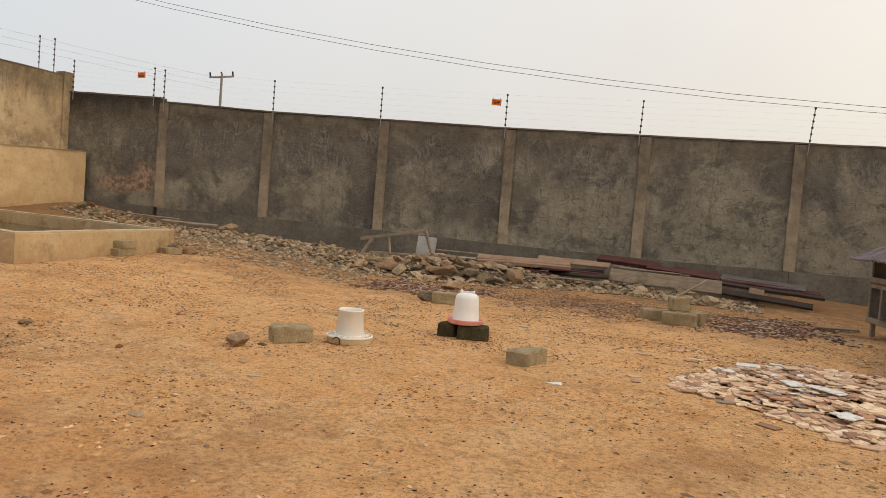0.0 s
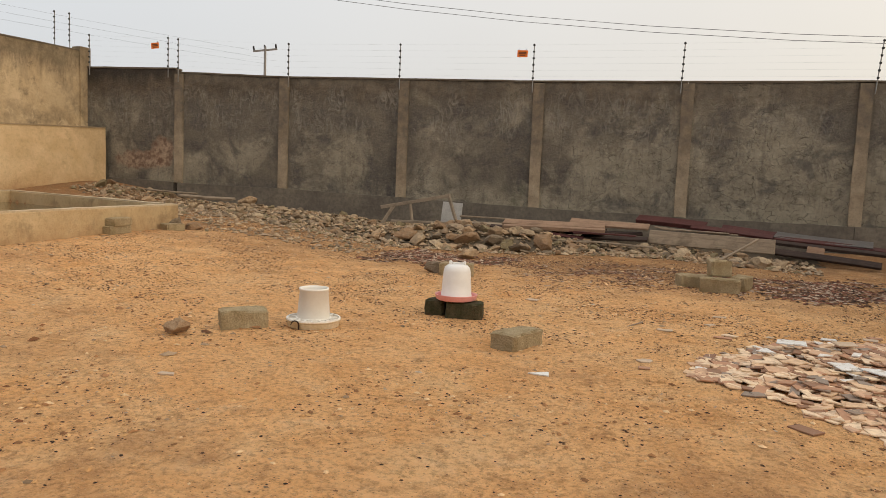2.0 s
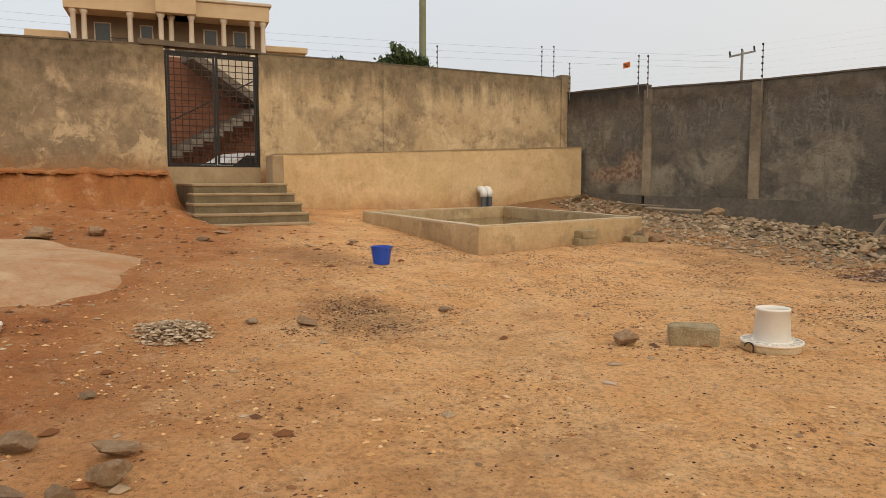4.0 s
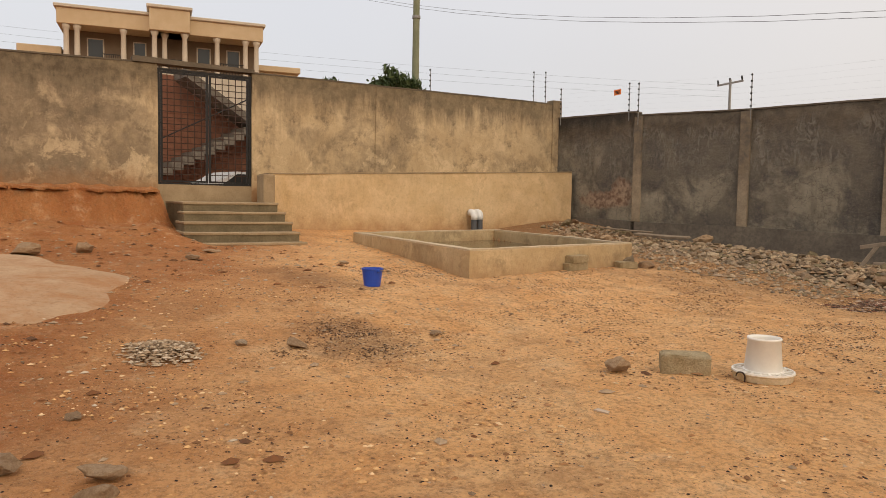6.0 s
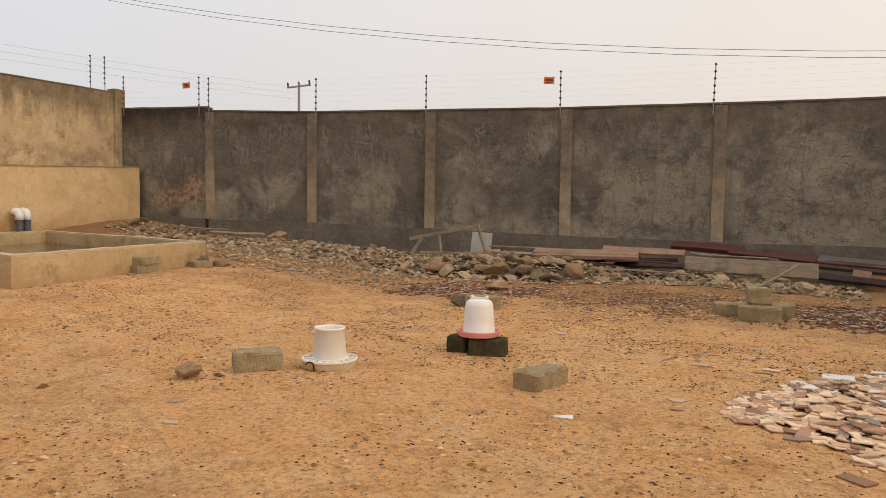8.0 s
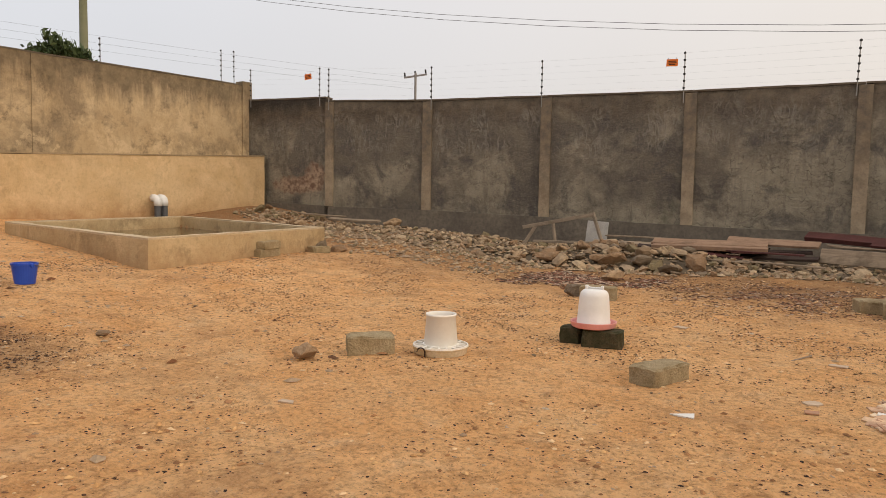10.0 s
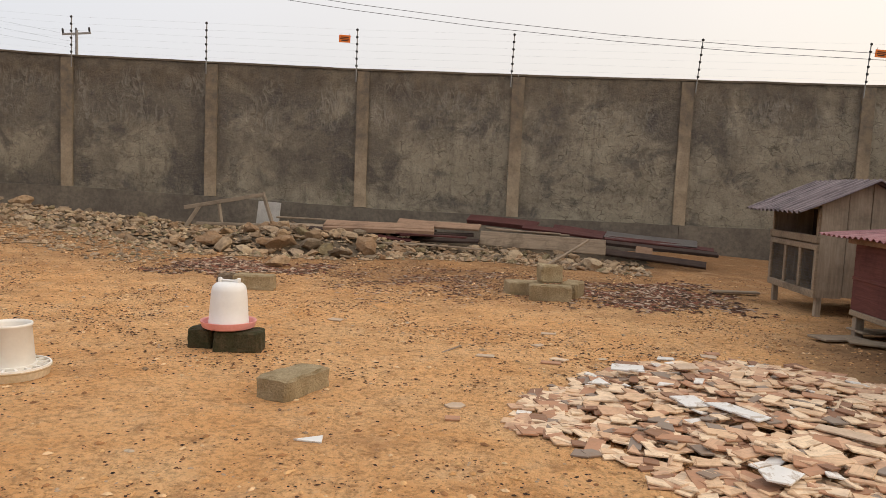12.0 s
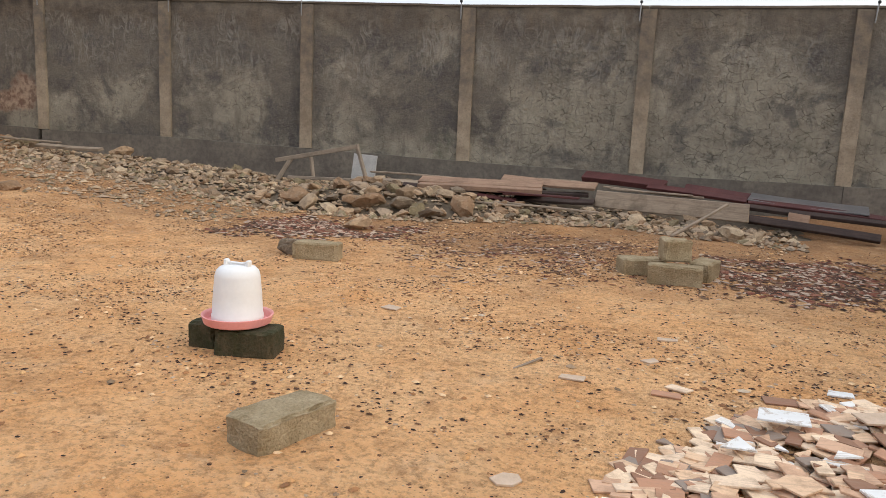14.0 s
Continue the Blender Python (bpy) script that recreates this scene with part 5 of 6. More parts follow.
plank(-9.2, -7.7, 11.35, 11.2, 0.72, 0.66, 0.10, 0.03, 5, OLDWOOD, "grey batten in the wall corner", seed=23)
plank(2.31, 2.44, 3.18, 3.36, 0.012, 0.012, 0.014, 0.01, 0, OLDWOOD, "thin pale twig on the sand", "stick", seed=24)

rnd = random.Random(41)
for k in range(12):
    x = rnd.uniform(-1.4, 1.9)
    y = rnd.uniform(9.95, 10.9) - 0.12 * max(0.0, x - 2.5)
    ln, tn = rnd.uniform(0.5, 1.5), rnd.uniform(-0.35, 0.35)
    zz = 0.20 + 0.24 * (y - 9.6) + rnd.uniform(-0.05, 0.06)
    plank(x, x + ln * math.cos(tn), y, y + ln * math.sin(tn) * 0.5, zz, zz + rnd.uniform(-0.10, 0.05), rnd.uniform(0.025, 0.09), rnd.uniform(0.018, 0.03), rnd.uniform(-20, 40),
          (OLDWOOD, DARKWOOD_SHADED, BROWNWOOD, REDSTEEL)[k % 4], ("thin grey stick on the timber pile", "dark splintered batten on the timber pile", "brown broken lath on the timber pile", "dark red painted lath on the pile")[k % 4], "stick", seed=30 + k, group="loose sticks")
bench = thing("wooden_bench", Matrix.Identity(4), "collapsed grey wooden bench on the rubble", "bench")
for nm, a, b, w in (("top_bar", (-3.0, 10.85, 0.60), (-1.55, 10.95, 0.90), 0.07), ("leg", (-2.98, 10.8, 0.22), (-2.72, 10.88, 0.66), 0.07), ("leg", (-2.30, 10.85, 0.30), (-2.38, 10.9, 0.73), 0.05),
                    ("leg", (-1.32, 10.85, 0.26), (-1.58, 10.95, 0.93), 0.055), ("lower_bar", (-2.75, 10.8, 0.33), (-1.25, 10.85, 0.35), 0.05)):
    d = Vector(b) - Vector(a)
    bm = box(0, d.length, -w / 2, w / 2, -w / 2, w / 2, 0.005)
    part(nm, bm, BENCHWOOD, bench, at=Matrix.Translation(a) @ d.to_track_quat("X", "Y").to_matrix().to_4x4())
solid("white_board", box(-0.22, 0.22, -0.012, 0.012, 0, 0.45, 0.004), PAPER, pose(-1.68, 11.55, 0.30, -9, 3, 0), "speckled whitish board leaning on the wall", "board")

# ---- rabbit hutch ----


def corrugated(length, run, pitch=0.076, depth=0.018, seg=8):
    """A corrugated sheet: waves along x, plain along y, thin but solid."""
    bm = bmesh.new()
    n = int(length / pitch * seg)
    top, low = [], []
    for i in range(n + 1):
        x = length * i / n
        z = depth / 2 * math.sin(2 * math.pi * x / pitch)
        row_t, row_l = [], []
        for j in range(5):
            y = run * j / 4
            sag = 0.012 * noise.noise(Vector((x * 1.7, y * 1.7, length)))
            row_t.append(bm.verts.new((x, y, z + sag + 0.002)))
            row_l.append(bm.verts.new((x, y, z + sag - 0.002)))
        top.append(row_t), low.append(row_l)
    for i in range(n):
        for j in range(4):
            bm.faces.new((top[i][j], top[i + 1][j], top[i + 1][j + 1], top[i][j + 1]))
            bm.faces.new((low[i][j], low[i][j + 1], low[i + 1][j + 1], low[i + 1][j]))
        bm.faces.new((top[i][0], low[i][0], low[i + 1][0], top[i + 1][0]))
        bm.faces.new((top[i][4], top[i + 1][4], low[i + 1][4], low[i][4]))
    return bm


def make_hutch():
    t = thing("rabbit_hutch", pose(6.02, 5.80, 0), "weathered wooden hutch on legs with a rusty tin roof", "hutch")
    W, D = 1.27, 1.22
    for x in (0.03, D - 0.08):
        for y in (0.03, W - 0.08):
            part("leg", box(x, x + 0.06, y, y + 0.06, -0.02, 0.24, 0.004), OLDWOODY, t)
    # gable sides of upright boards
    top = [(0.0, 1.19), (0.50, 1.42), (D, 1.08)]

    def roof_z(x):
        return 1.19 + (1.42 - 1.19) * x / 0.5 if x < 0.5 else 1.42 - 0.34 * (x - 0.5) / (D - 0.5)
    edges = [0.0, 0.27, 0.50, 0.72, 0.97, D]
    for yy, th in ((0.0, 0.022), (W - 0.022, 0.022)):
        for k, (a, b) in enumerate(zip(edges, edges[1:])):
            bm = prism([(a + 0.004, 0.205 + 0.01 * (k % 2)), (b - 0.004, 0.205 + 0.01 * (k % 2)), (b - 0.004, roof_z(b)), (a + 0.004, roof_z(a))], 1, yy + 0.004 * (k % 2), yy + th)
            part("side_board", bm, OLDWOODY, t)
    part("back", box(D - 0.02, D, 0.03, W - 0.03, 0.21, 1.06), OLDWOOD, t)
    part("floor_board", box(0.01, D - 0.03, 0.03, W - 0.03, 0.22, 0.25), OLDWOOD, t)
    part("shelf", box(0.01, D - 0.03, 0.03, W - 0.03, 0.74, 0.765), OLDWOOD, t)
    # recess back in near-black wood: the shade inside put into its colour
    part("partition", box(0.45, 0.47, 0.03, W - 0.03, 0.77, 1.2), DARKWOOD_SHADED, t)
    for nm, b in (("front_rail", (-0.02, 0.012, 0.0, W, 0.20, 0.275)), ("front_rail", (-0.02, 0.012, 0.0, W, 0.70, 0.76)), ("front_rail", (-0.03, 0.005, -0.01, W + 0.01, 0.775, 0.855)),
                  ("front_post", (-0.02, 0.012, 0.0, 0.06, 0.277, 0.698)), ("front_post", (-0.02, 0.012, W - 0.06, W, 0.277, 0.698)), ("front_post", (-0.015, 0.012, 0.02, 0.06, 0.857, 1.17)), ("front_post", (-0.015, 0.012, W - 0.06, W - 0.02, 0.857, 1.17)),
                  ("muntin", (-0.015, 0.012, 0.40, 0.455, 0.277, 0.698)), ("muntin", (-0.015, 0.012, 0.80, 0.855, 0.277, 0.698)), ("front_rail", (-0.015, 0.012, 0.02, W - 0.02, 1.13, 1.175))):
        part(nm, box(*b, bevel=0.004), OLDWOOD, t)
    mesh = bmesh.new()
    for k in range(1, 40):
        y = 0.06 + (W - 0.12) * k / 40
        box(0.004, 0.006, y - 0.0012, y + 0.0012, 0.28, 0.70, bm=mesh)
    for k in range(1, 14):
        z = 0.28 + 0.42 * k / 14
        box(0.006, 0.008, 0.06, W - 0.06, z - 0.0012, z + 0.0012, bm=mesh)
    part("wire_mesh", mesh, POST, t)
    a1 = math.degrees(math.atan2(0.23, 0.5))
    a2 = math.degrees(math.atan2(0.34, 0.72))
    # front slope, then rear slope; sheets lie with waves along the hutch
    part("roof_sheet", corrugated(W + 0.30, 0.86, 0.125, 0.036), ROOFGREY, t, "rusty purple-grey corrugated sheet", at=pose(0.505, -0.15, 1.450, 0, 0, 90) @ pose(0, 0, 0, -a1, 0, 0))
    part("roof_sheet", corrugated(W + 0.30, 0.92, 0.125, 0.036), ROOFGREY, t, "rusty purple-grey corrugated sheet", at=pose(0.495, W + 0.15, 1.452, 0, 0, -90) @ pose(0, 0, 0, -a2, 0, 0))


make_hutch()
solid("plank", box(-0.3, 0.3, -0.07, 0.07, 0, 0.025, 0.004), OLDWOOD, pose(5.72, 7.35, 0.01, 0, 0, 8), "grey offcut lying by the hutch", "plank")

# ---- long red coop ----


def make_coop():
    t = thing("chicken_coop", pose(5.92, 1.60, 0), "long dark red wooden coop with a faded red tin roof", "coop")
    L, D = 3.22, 1.35
    for y in (0.40, 1.8, L - 0.09):
        for x in (0.015, D - 0.09):
            part("leg", box(x, x + 0.075, y, y + 0.075, -0.02, 0.25, 0.004), OLDWOODY, t)
    part("bottom_rail", box(-0.012, 0.03, 0.0, L, 0.195, 0.245, 0.005), OLDWOOD, t, "pale bare timber rail")
    for z0, z1 in ((0.248, 0.535), (0.541, 0.84)):
        bm = box(0.0, 0.02, 0.0, L, z0, z1, 0.003)
        bmesh.ops.subdivide_edges(bm, edges=[e for e in bm.edges if e.calc_length() > 1], cuts=8, use_grid_fill=True)
        part("front_board", rough_up(bm, 0.004, 2.0, z0), REDWOOD, t)
    part("batten", box(-0.010, 0.0, 0.0, L, 0.52, 0.552, 0.003), REDWOOD, t)
    part("end_board", box(0.02, D, L - 0.02, L, 0.22, 0.86), OLDWOOD, t)
    part("end_board", box(0.02, D, 0.0, 0.02, 0.22, 0.86), REDWOOD, t)
    part("back_board", box(D - 0.02, D, 0.02, L - 0.02, 0.22, 0.98), REDWOOD, t)
    part("floor_board", box(0.02, D - 0.02, 0.02, L - 0.02, 0.225, 0.25), OLDWOOD, t)
    # unseen boards added to keep light from passing under the coop
    part("back_skirt", box(D + 0.002, D + 0.022, 0.0, L, -0.02, 0.30), DARKWOOD_SHADED, t)
    part("end_skirt", box(0.3, D - 0.01, 0.03, 0.05, -0.02, 0.224), DARKWOOD_SHADED, t)
    part("eave_rail", box(-0.05, 0.0, 0.0, L + 0.05, 0.845, 0.89, 0.004), BROWNWOOD, t)
    part("roof_sheet", corrugated(L + 0.75, 1.75, 0.10, 0.022), ROOFRED, t, "faded red corrugated sheet", at=pose(-0.16, L + 0.42, 0.905, 0, 0, -90) @ pose(0, 0, 0, 5.5, 0, 0))
    flap = corrugated(0.80, 0.22, 0.19, 0.024)
    part("torn_sheet", flap, ROOFPALE, t, "bent pale torn sheet edge", at=pose(-0.27, 1.55, 0.855, 0, 0, -87) @ pose(0, 0, 0, 18, 4, 0))


make_coop()
for k, (x, y, w, d, r) in enumerate(((5.72, 4.55, 0.5, 0.22, 20), (5.95, 4.25, 0.55, 0.2, -15), (6.15, 4.75, 0.45, 0.25, 5))):
    solid("scrap_board", rough_up(box(-w / 2, w / 2, -d / 2, d / 2, 0, 0.02, 0.004), 0.006, 3, k), OLDWOOD, pose(x, y, 0.008 + 0.02 * k, 0, 2, r), "broken grey board on the ground under the coop", "board", "boards under the coop")

# ---- open shed behind the hutch ----


def make_shed():
    t = thing("shed", pose(9.3, 4.2, 0), "dark open timber shed with a tin roof", "shed")
    for k in range(11):
        part("wall_board", box(-0.02 + 0.004 * (k % 2), 0.02, 3.42, 4.40, 0.10 + 0.215 * k, 0.10 + 0.215 * k + 0.205, 0.004), SHEDWOOD, t)
    for y in (0.0, 1.7, 3.36):
        part("post", box(-0.05, 0.05, y, y + 0.09, -0.05, 2.5, 0.006), DARKWOOD_SHADED, t)
    part("back_wall", box(3.2, 3.25, -0.2, 4.4, 0, 2.8), DARKVOID, t)
    part("side_wall", box(0.05, 3.2, 4.35, 4.4, 0, 2.5), DARKVOID, t)
    part("side_wall", box(0.05, 3.2, -0.2, -0.15, 0, 2.7), DARKVOID, t)
    part("roof_sheet", corrugated(5.2, 4.4, 0.15, 0.03), ROOFGREY, t, "rusty brown corrugated sheet", at=pose(-0.14, 4.85, 2.46, 0, 0, -107) @ pose(0, 0, 0, 8, 0, 0))
    part("fascia", box(0.44, 0.51, -0.6, 4.30, 2.88, 3.18, 0.006), REDWOOD, t, "dark red fascia board")
    part("upper_roof", box(0.39, 3.6, -0.65, 4.36, 3.185, 3.25, 0.01), ROOFRED, t)
    part("upper_frame", box(0.515, 3.5, -0.55, 4.25, 2.75, 3.18), DARKWOOD_SHADED, t)
    for k in range(5):
        part("bar", tube([(0.0, 1.85 + 0.3 * k, 0.1), (0.0, 1.85 + 0.3 * k, 2.4)], 0.012, 6), POST, t)
    part("prop", tube([(-0.9, 3.9, 1.18), (-0.06, 3.4, 1.95)], 0.025, 6), OLDWOOD, t, "pale pole leaning on the shed")


make_shed()

# ---- worn screed apron in the south-west, and a heap of gravel ----


def low_mound(name, cx, cy, rx, ry, h, material, label, category, seed):
    bm = bmesh.new()
    rings = []
    for j in range(13):
        f = j / 12 * 1.08
        ring = []
        for k in range(48):
            a = 2 * math.pi * k / 48
            w = 1 + 0.26 * noise.noise(Vector((math.cos(a) * 1.6, math.sin(a) * 1.6, seed))) + 0.10 * noise.noise(Vector((math.cos(a) * 5, math.sin(a) * 5, seed)))
            x, y = cx + rx * f * w * math.cos(a), cy + ry * f * w * math.sin(a)
            ring.append(bm.verts.new((x, y, ground_z(x, y) + h * (1 - f ** 4) - (0.0 if f < 1 else 0.02) + 0.008 * noise.noise(Vector((x * 2, y * 2, 0))))))
        rings.append(ring)
    for a, b in zip(rings[1:], rings[2:]):
        for k in range(48):
            bm.faces.new((a[k], a[(k + 1) % 48], b[(k + 1) % 48], b[k]))
    bm.faces.new(rings[1])
    bmesh.ops.delete(bm, geom=rings[0], context="VERTS")
    return solid(name, bm, material, Matrix.Identity(4), label, category, kind="structure", smooth=True)


low_mound("pavement", -7.1, -2.55, 2.7, 1.75, 0.10, SCREED, "smooth pale worn screed over the slope", "pavement", 3.0)

# ---- stuff too fine to count ----


def crumbs(name, spots, material, label, category, flat=0.5, seed=1):
    """Many small low lumps: (x, y, z, size, stretch) each."""
    rnd = random.Random(seed)
    verts, faces = [], []
    ring = 5
    base = [(math.cos(2 * math.pi * k / ring), math.sin(2 * math.pi * k / ring), 0) for k in range(ring)] + [(0, 0, 1), (0.2, 0.1, -0.6)]
    tri = [(k, (k + 1) % ring, ring) for k in range(ring)] + [((k + 1) % ring, k, ring + 1) for k in range(ring)]
    for x, y, z, s, e in spots:
        a = rnd.uniform(0, 6.28)
        ca, sa = math.cos(a), math.sin(a)
        b = len(verts)
        for px, py, pz in base:
            px, py, pz = px * s * e * rnd.uniform(0.7, 1.2), py * s * rnd.uniform(0.7, 1.2), pz * s * flat
            verts.append((x + px * ca - py * sa, y + px * sa + py * ca, z + pz + s * flat * 0.3))
        faces += [tuple(i + b for i in f) for f in tri]
    me = bpy.data.meshes.new(name)
    me.from_pydata(verts, [], faces)
    me.materials.append(material)
    return tagged(new(name, me), label, category, kind="stuff")


def scatter(n, x0, x1, y0, y1, smin, smax, seed, stretch=(1.0, 1.8), keep=None, lift=0.0):
    rnd = random.Random(seed)
    out = []
    while len(out) < n:
        x, y = rnd.uniform(x0, x1), rnd.uniform(y0, y1)
        if keep and rnd.random() > keep(x, y):
            continue
        s = smin + (smax - smin) * rnd.random() ** 2.5
        out.append((x, y, ground_z(x, y) + lift, s, rnd.uniform(*stretch)))
    return out


def patchy(x, y):
    return 0.18 + 0.82 * smooth_step(-0.12, 0.3, noise.noise(Vector((x * 0.9, y * 0.9, 2.0))) + 0.5 * noise.noise(Vector((x * 2.9, y * 2.9, 6.0))))


def in_oval(cx, cy, rx, ry):
    def f(x, y):
        d = math.hypot((x - cx) / rx, (y - cy) / ry) + 0.55 * noise.noise(Vector((x * 1.3, y * 1.3, 5.0))) + 0.25 * noise.noise(Vector((x * 3.7, y * 3.7, 2.0)))
        return smooth_step(1.15, 0.1, d) ** 1.6 * (0.25 + 0.75 * smooth_step(-0.2, 0.2, noise.noise(Vector((x * 2, y * 2, 9.0)))))
    return f


crumbs("droppings", scatter(24000, -7.5, 6.5, -3.6, 9.0, 0.0038, 0.0105, 11, keep=patchy), CRUMB, "dark crumbs and droppings strewn over the sand", "droppings")
crumbs("droppings", scatter(13000, -6.5, 5.0, 2.2, 8.8, 0.005, 0.0135, 21, (1.0, 1.8), patchy, 0.001), CRUMB, "flattened brown droppings trodden into the sand", "droppings", 0.45)
crumbs("soil_clods", scatter(12000, -7.0, 6.0, -3.0, 9.0, 0.005, 0.019, 31, (1.0, 1.7), patchy), CLOD, "small clods of the orange earth", "clods", 0.6)
crumbs("pebbles", scatter(2600, -11, 5.0, -4.2, 9.5, 0.008, 0.028, 12, keep=lambda x, y: 0.09 + 0.91 * smooth_step(-1.0, -5.0, x + 0.3 * y)), GRAVEL, "small pale stones strewn over the slope", "pebbles")
crumbs("litter", scatter(6000, -3.0, 1.2, 6.0, 8.8, 0.006, 0.030, 13, (1.2, 3.4), in_oval(-0.9, 7.45, 1.3, 0.95), 0.004), LITTER, "dark red chips and litter before the rubble", "litter", 0.4)
crumbs("litter", scatter(6000, 3.1, 6.6, 5.4, 8.8, 0.005, 0.027, 14, (1.2, 3.4), in_oval(4.6, 6.9, 1.45, 1.45), 0.004), LITTER, "dark red leaf litter beyond the block stack", "litter", 0.4)
crumbs("litter", scatter(4200, -0.4, 4.0, 4.6, 9.4, 0.004, 0.022, 15, (1.2, 3.0), in_oval(1.9, 7.0, 1.9, 2.2), 0.003), LITTER, "brown leaf litter trodden into the sand", "litter", 0.2)
crumbs("litter", scatter(1700, -4.4, -1.4, -1.2, 1.5, 0.004, 0.012, 16, (1.0, 1.8), in_oval(-2.85, 0.15, 1.1, 0.8), 0.003), CRUMB, "dark damp dung crumbs on the sand", "litter", 0.4)
crumbs("earth_lumps", scatter(1100, -12.2, -0.3, -4.4, 2.6, 0.010, 0.05, 18, (1.0, 1.8), lambda x, y: 0.2 + 0.8 * smooth_step(-5.0, -10.5, x) + 0.6 * smooth_step(-1.6, -2.6, y)), EARTH, "lumps of earth and stone on the red slope", "earth lumps")
heap = [(x, y, z + 0.10 * max(0.0, 1 - math.hypot((x + 3.12) / 0.40, (y + 1.42) / 0.32)) * (0.4 + 0.6 * ((k * 37) % 10) / 9), s, e)
        for k, (x, y, z, s, e) in enumerate(scatter(900, -3.6, -2.6, -1.95, -0.95, 0.010, 0.028, 17, (1.0, 1.6), lambda x, y: max(0.0, 1 - math.hypot((x + 3.12) / 0.42, (y + 1.42) / 0.34))))]
crumbs("gravel", heap, GRAVEL, "small heap of pale grey gravel", "gravel")

# ---- rubble along the north wall ----
HEAP = [(-10.8, 10.9), (-9.2, 10.2), (-7.0, 9.8), (-4.5, 9.5), (-2.8, 9.1), (-1.2, 8.75), (0.4, 8.9), (1.3, 9.35), (2.6, 9.55), (4.4, 9.0), (5.2, 8.9)]


def heap_front(x):
    return float(np.interp(x, [p[0] for p in HEAP], [p[1] for p in HEAP]))


def heap_height(x, y):
    f = heap_front(x)
    tall = float(np.interp(x, [-9.5, -7.5, -4.5, -2.6, -1.2, 0.4, 1.4, 3.0, 5.2], [0.0, 0.02, 0.04, 0.10, 0.22, 0.24, 0.10, 0.05, 0.02]))
    return tall * smooth_step(f, f + 0.8, y) * smooth_step(12.1, 11.0, y)


rubble = thing("rubble_heap", Matrix.Identity(4), "long heap of grey-brown broken stones along the wall", "rubble")
stones = [stone_mesh("stone", 31 + 3.7 * k, 2, 0.62 + 0.06 * (k % 4)) for k in range(9)]
rnd = random.Random(5)
big = []
while len(big) < 300:
    x = rnd.uniform(-10.4, 4.6)
    y = heap_front(x) + rnd.random() ** 1.35 * (2.7 if x < 0.9 else 0.75)
    if y > 11.7 or (x > 0.9 and rnd.random() < 0.35):
        continue
    near = math.exp(-((x + 0.3) / 1.3) ** 2 - ((y - 9.3) / 0.9) ** 2)
    s = rnd.uniform(0.14, 0.25) + 0.20 * near * rnd.random() + (0.14 if rnd.random() < 0.14 else 0)
    if x > 0.9:
        s *= 0.85
    if x < -2.6 and rnd.random() < 0.65:
        s *= 0.52
    if all((x - a) ** 2 + (y - b) ** 2 > (0.36 * (s + c)) ** 2 for a, b, c in big):
        big.append((x, y, s))
for x, y, s in big:
    ob = part("stone", rnd.choice(stones), None, rubble)
    e = Euler((rnd.uniform(-0.5, 0.5), rnd.uniform(-0.5, 0.5), rnd.uniform(0, 6.3)))
    ob.matrix_basis = Matrix.LocRotScale((x, y, ground_z(x, y) + heap_height(x, y) + s * 0.16), e, (s * rnd.uniform(1.0, 1.5), s * rnd.uniform(0.85, 1.1), s * rnd.uniform(0.7, 1.1)))


small = [stone_mesh("stone", 71 + 2.9 * k, 1, 0.7) for k in range(6)]
loose = bmesh.new()
for _ in range(1300):
    x = rnd.uniform(-10.2, 4.6)
    y = heap_front(x) - 0.15 + rnd.random() ** 1.2 * (2.9 if x < 0.9 else 0.8)
    if y > 11.8:
        continue
    s = 0.04 + 0.13 * rnd.random() ** 1.8
    m = Matrix.LocRotScale((x, y, ground_z(x, y) + heap_height(x, y) + s * 0.12), Euler((rnd.uniform(-0.6, 0.6), rnd.uniform(-0.6, 0.6), rnd.uniform(0, 6.3))), (s * 1.3, s, s))
    k = len(loose.verts)
    loose.from_mesh(rnd.choice(small))
    loose.verts.ensure_lookup_table()
    for v in loose.verts[k:]:
        v.co = m @ v.co
tagged(part("rubble_fill", loose, SMALLSTONE, rubble), kind="stuff")


def heap_keep(x, y):
    return 1.0 if heap_front(x) - 0.25 < y < 11.8 else 0.0


spots = []
for x, y, z, s, e in scatter(6200, -10.8, 5.0, 8.2, 11.8, 0.018, 0.065, 21, (1.0, 1.7), heap_keep):
    if x > 1.2 and y > heap_front(x) + 1.0:
        continue
    spots.append((x, y, z + heap_height(x, y) * rnd.uniform(0.8, 1.05), s, e))
for x, y, z, s, e in scatter(1700, -9.5, -1.9, 7.2, 10.6, 0.012, 0.05, 23, (1.0, 1.9),
                             lambda x, y: smooth_step(-0.1, 0.35, noise.noise(Vector((x * 1.1, y * 1.1, 3.0))) + 0.45 * smooth_step(heap_front(x) - 2.0, heap_front(x), y))
                             * (y < heap_front(x) + 0.2) * (y > 7.36 - 0.345 * (x + 5.36) + 0.3 or x > -5.0)):
    spots.append((x, y, z, s, e))
fill = crumbs("stone_chips", spots, SMALLSTONE, "broken stone chips and mortar lumps filling the rubble", "rubble", 0.75, 8)
# packed core under the stones
core = bmesh.new()
cols = []
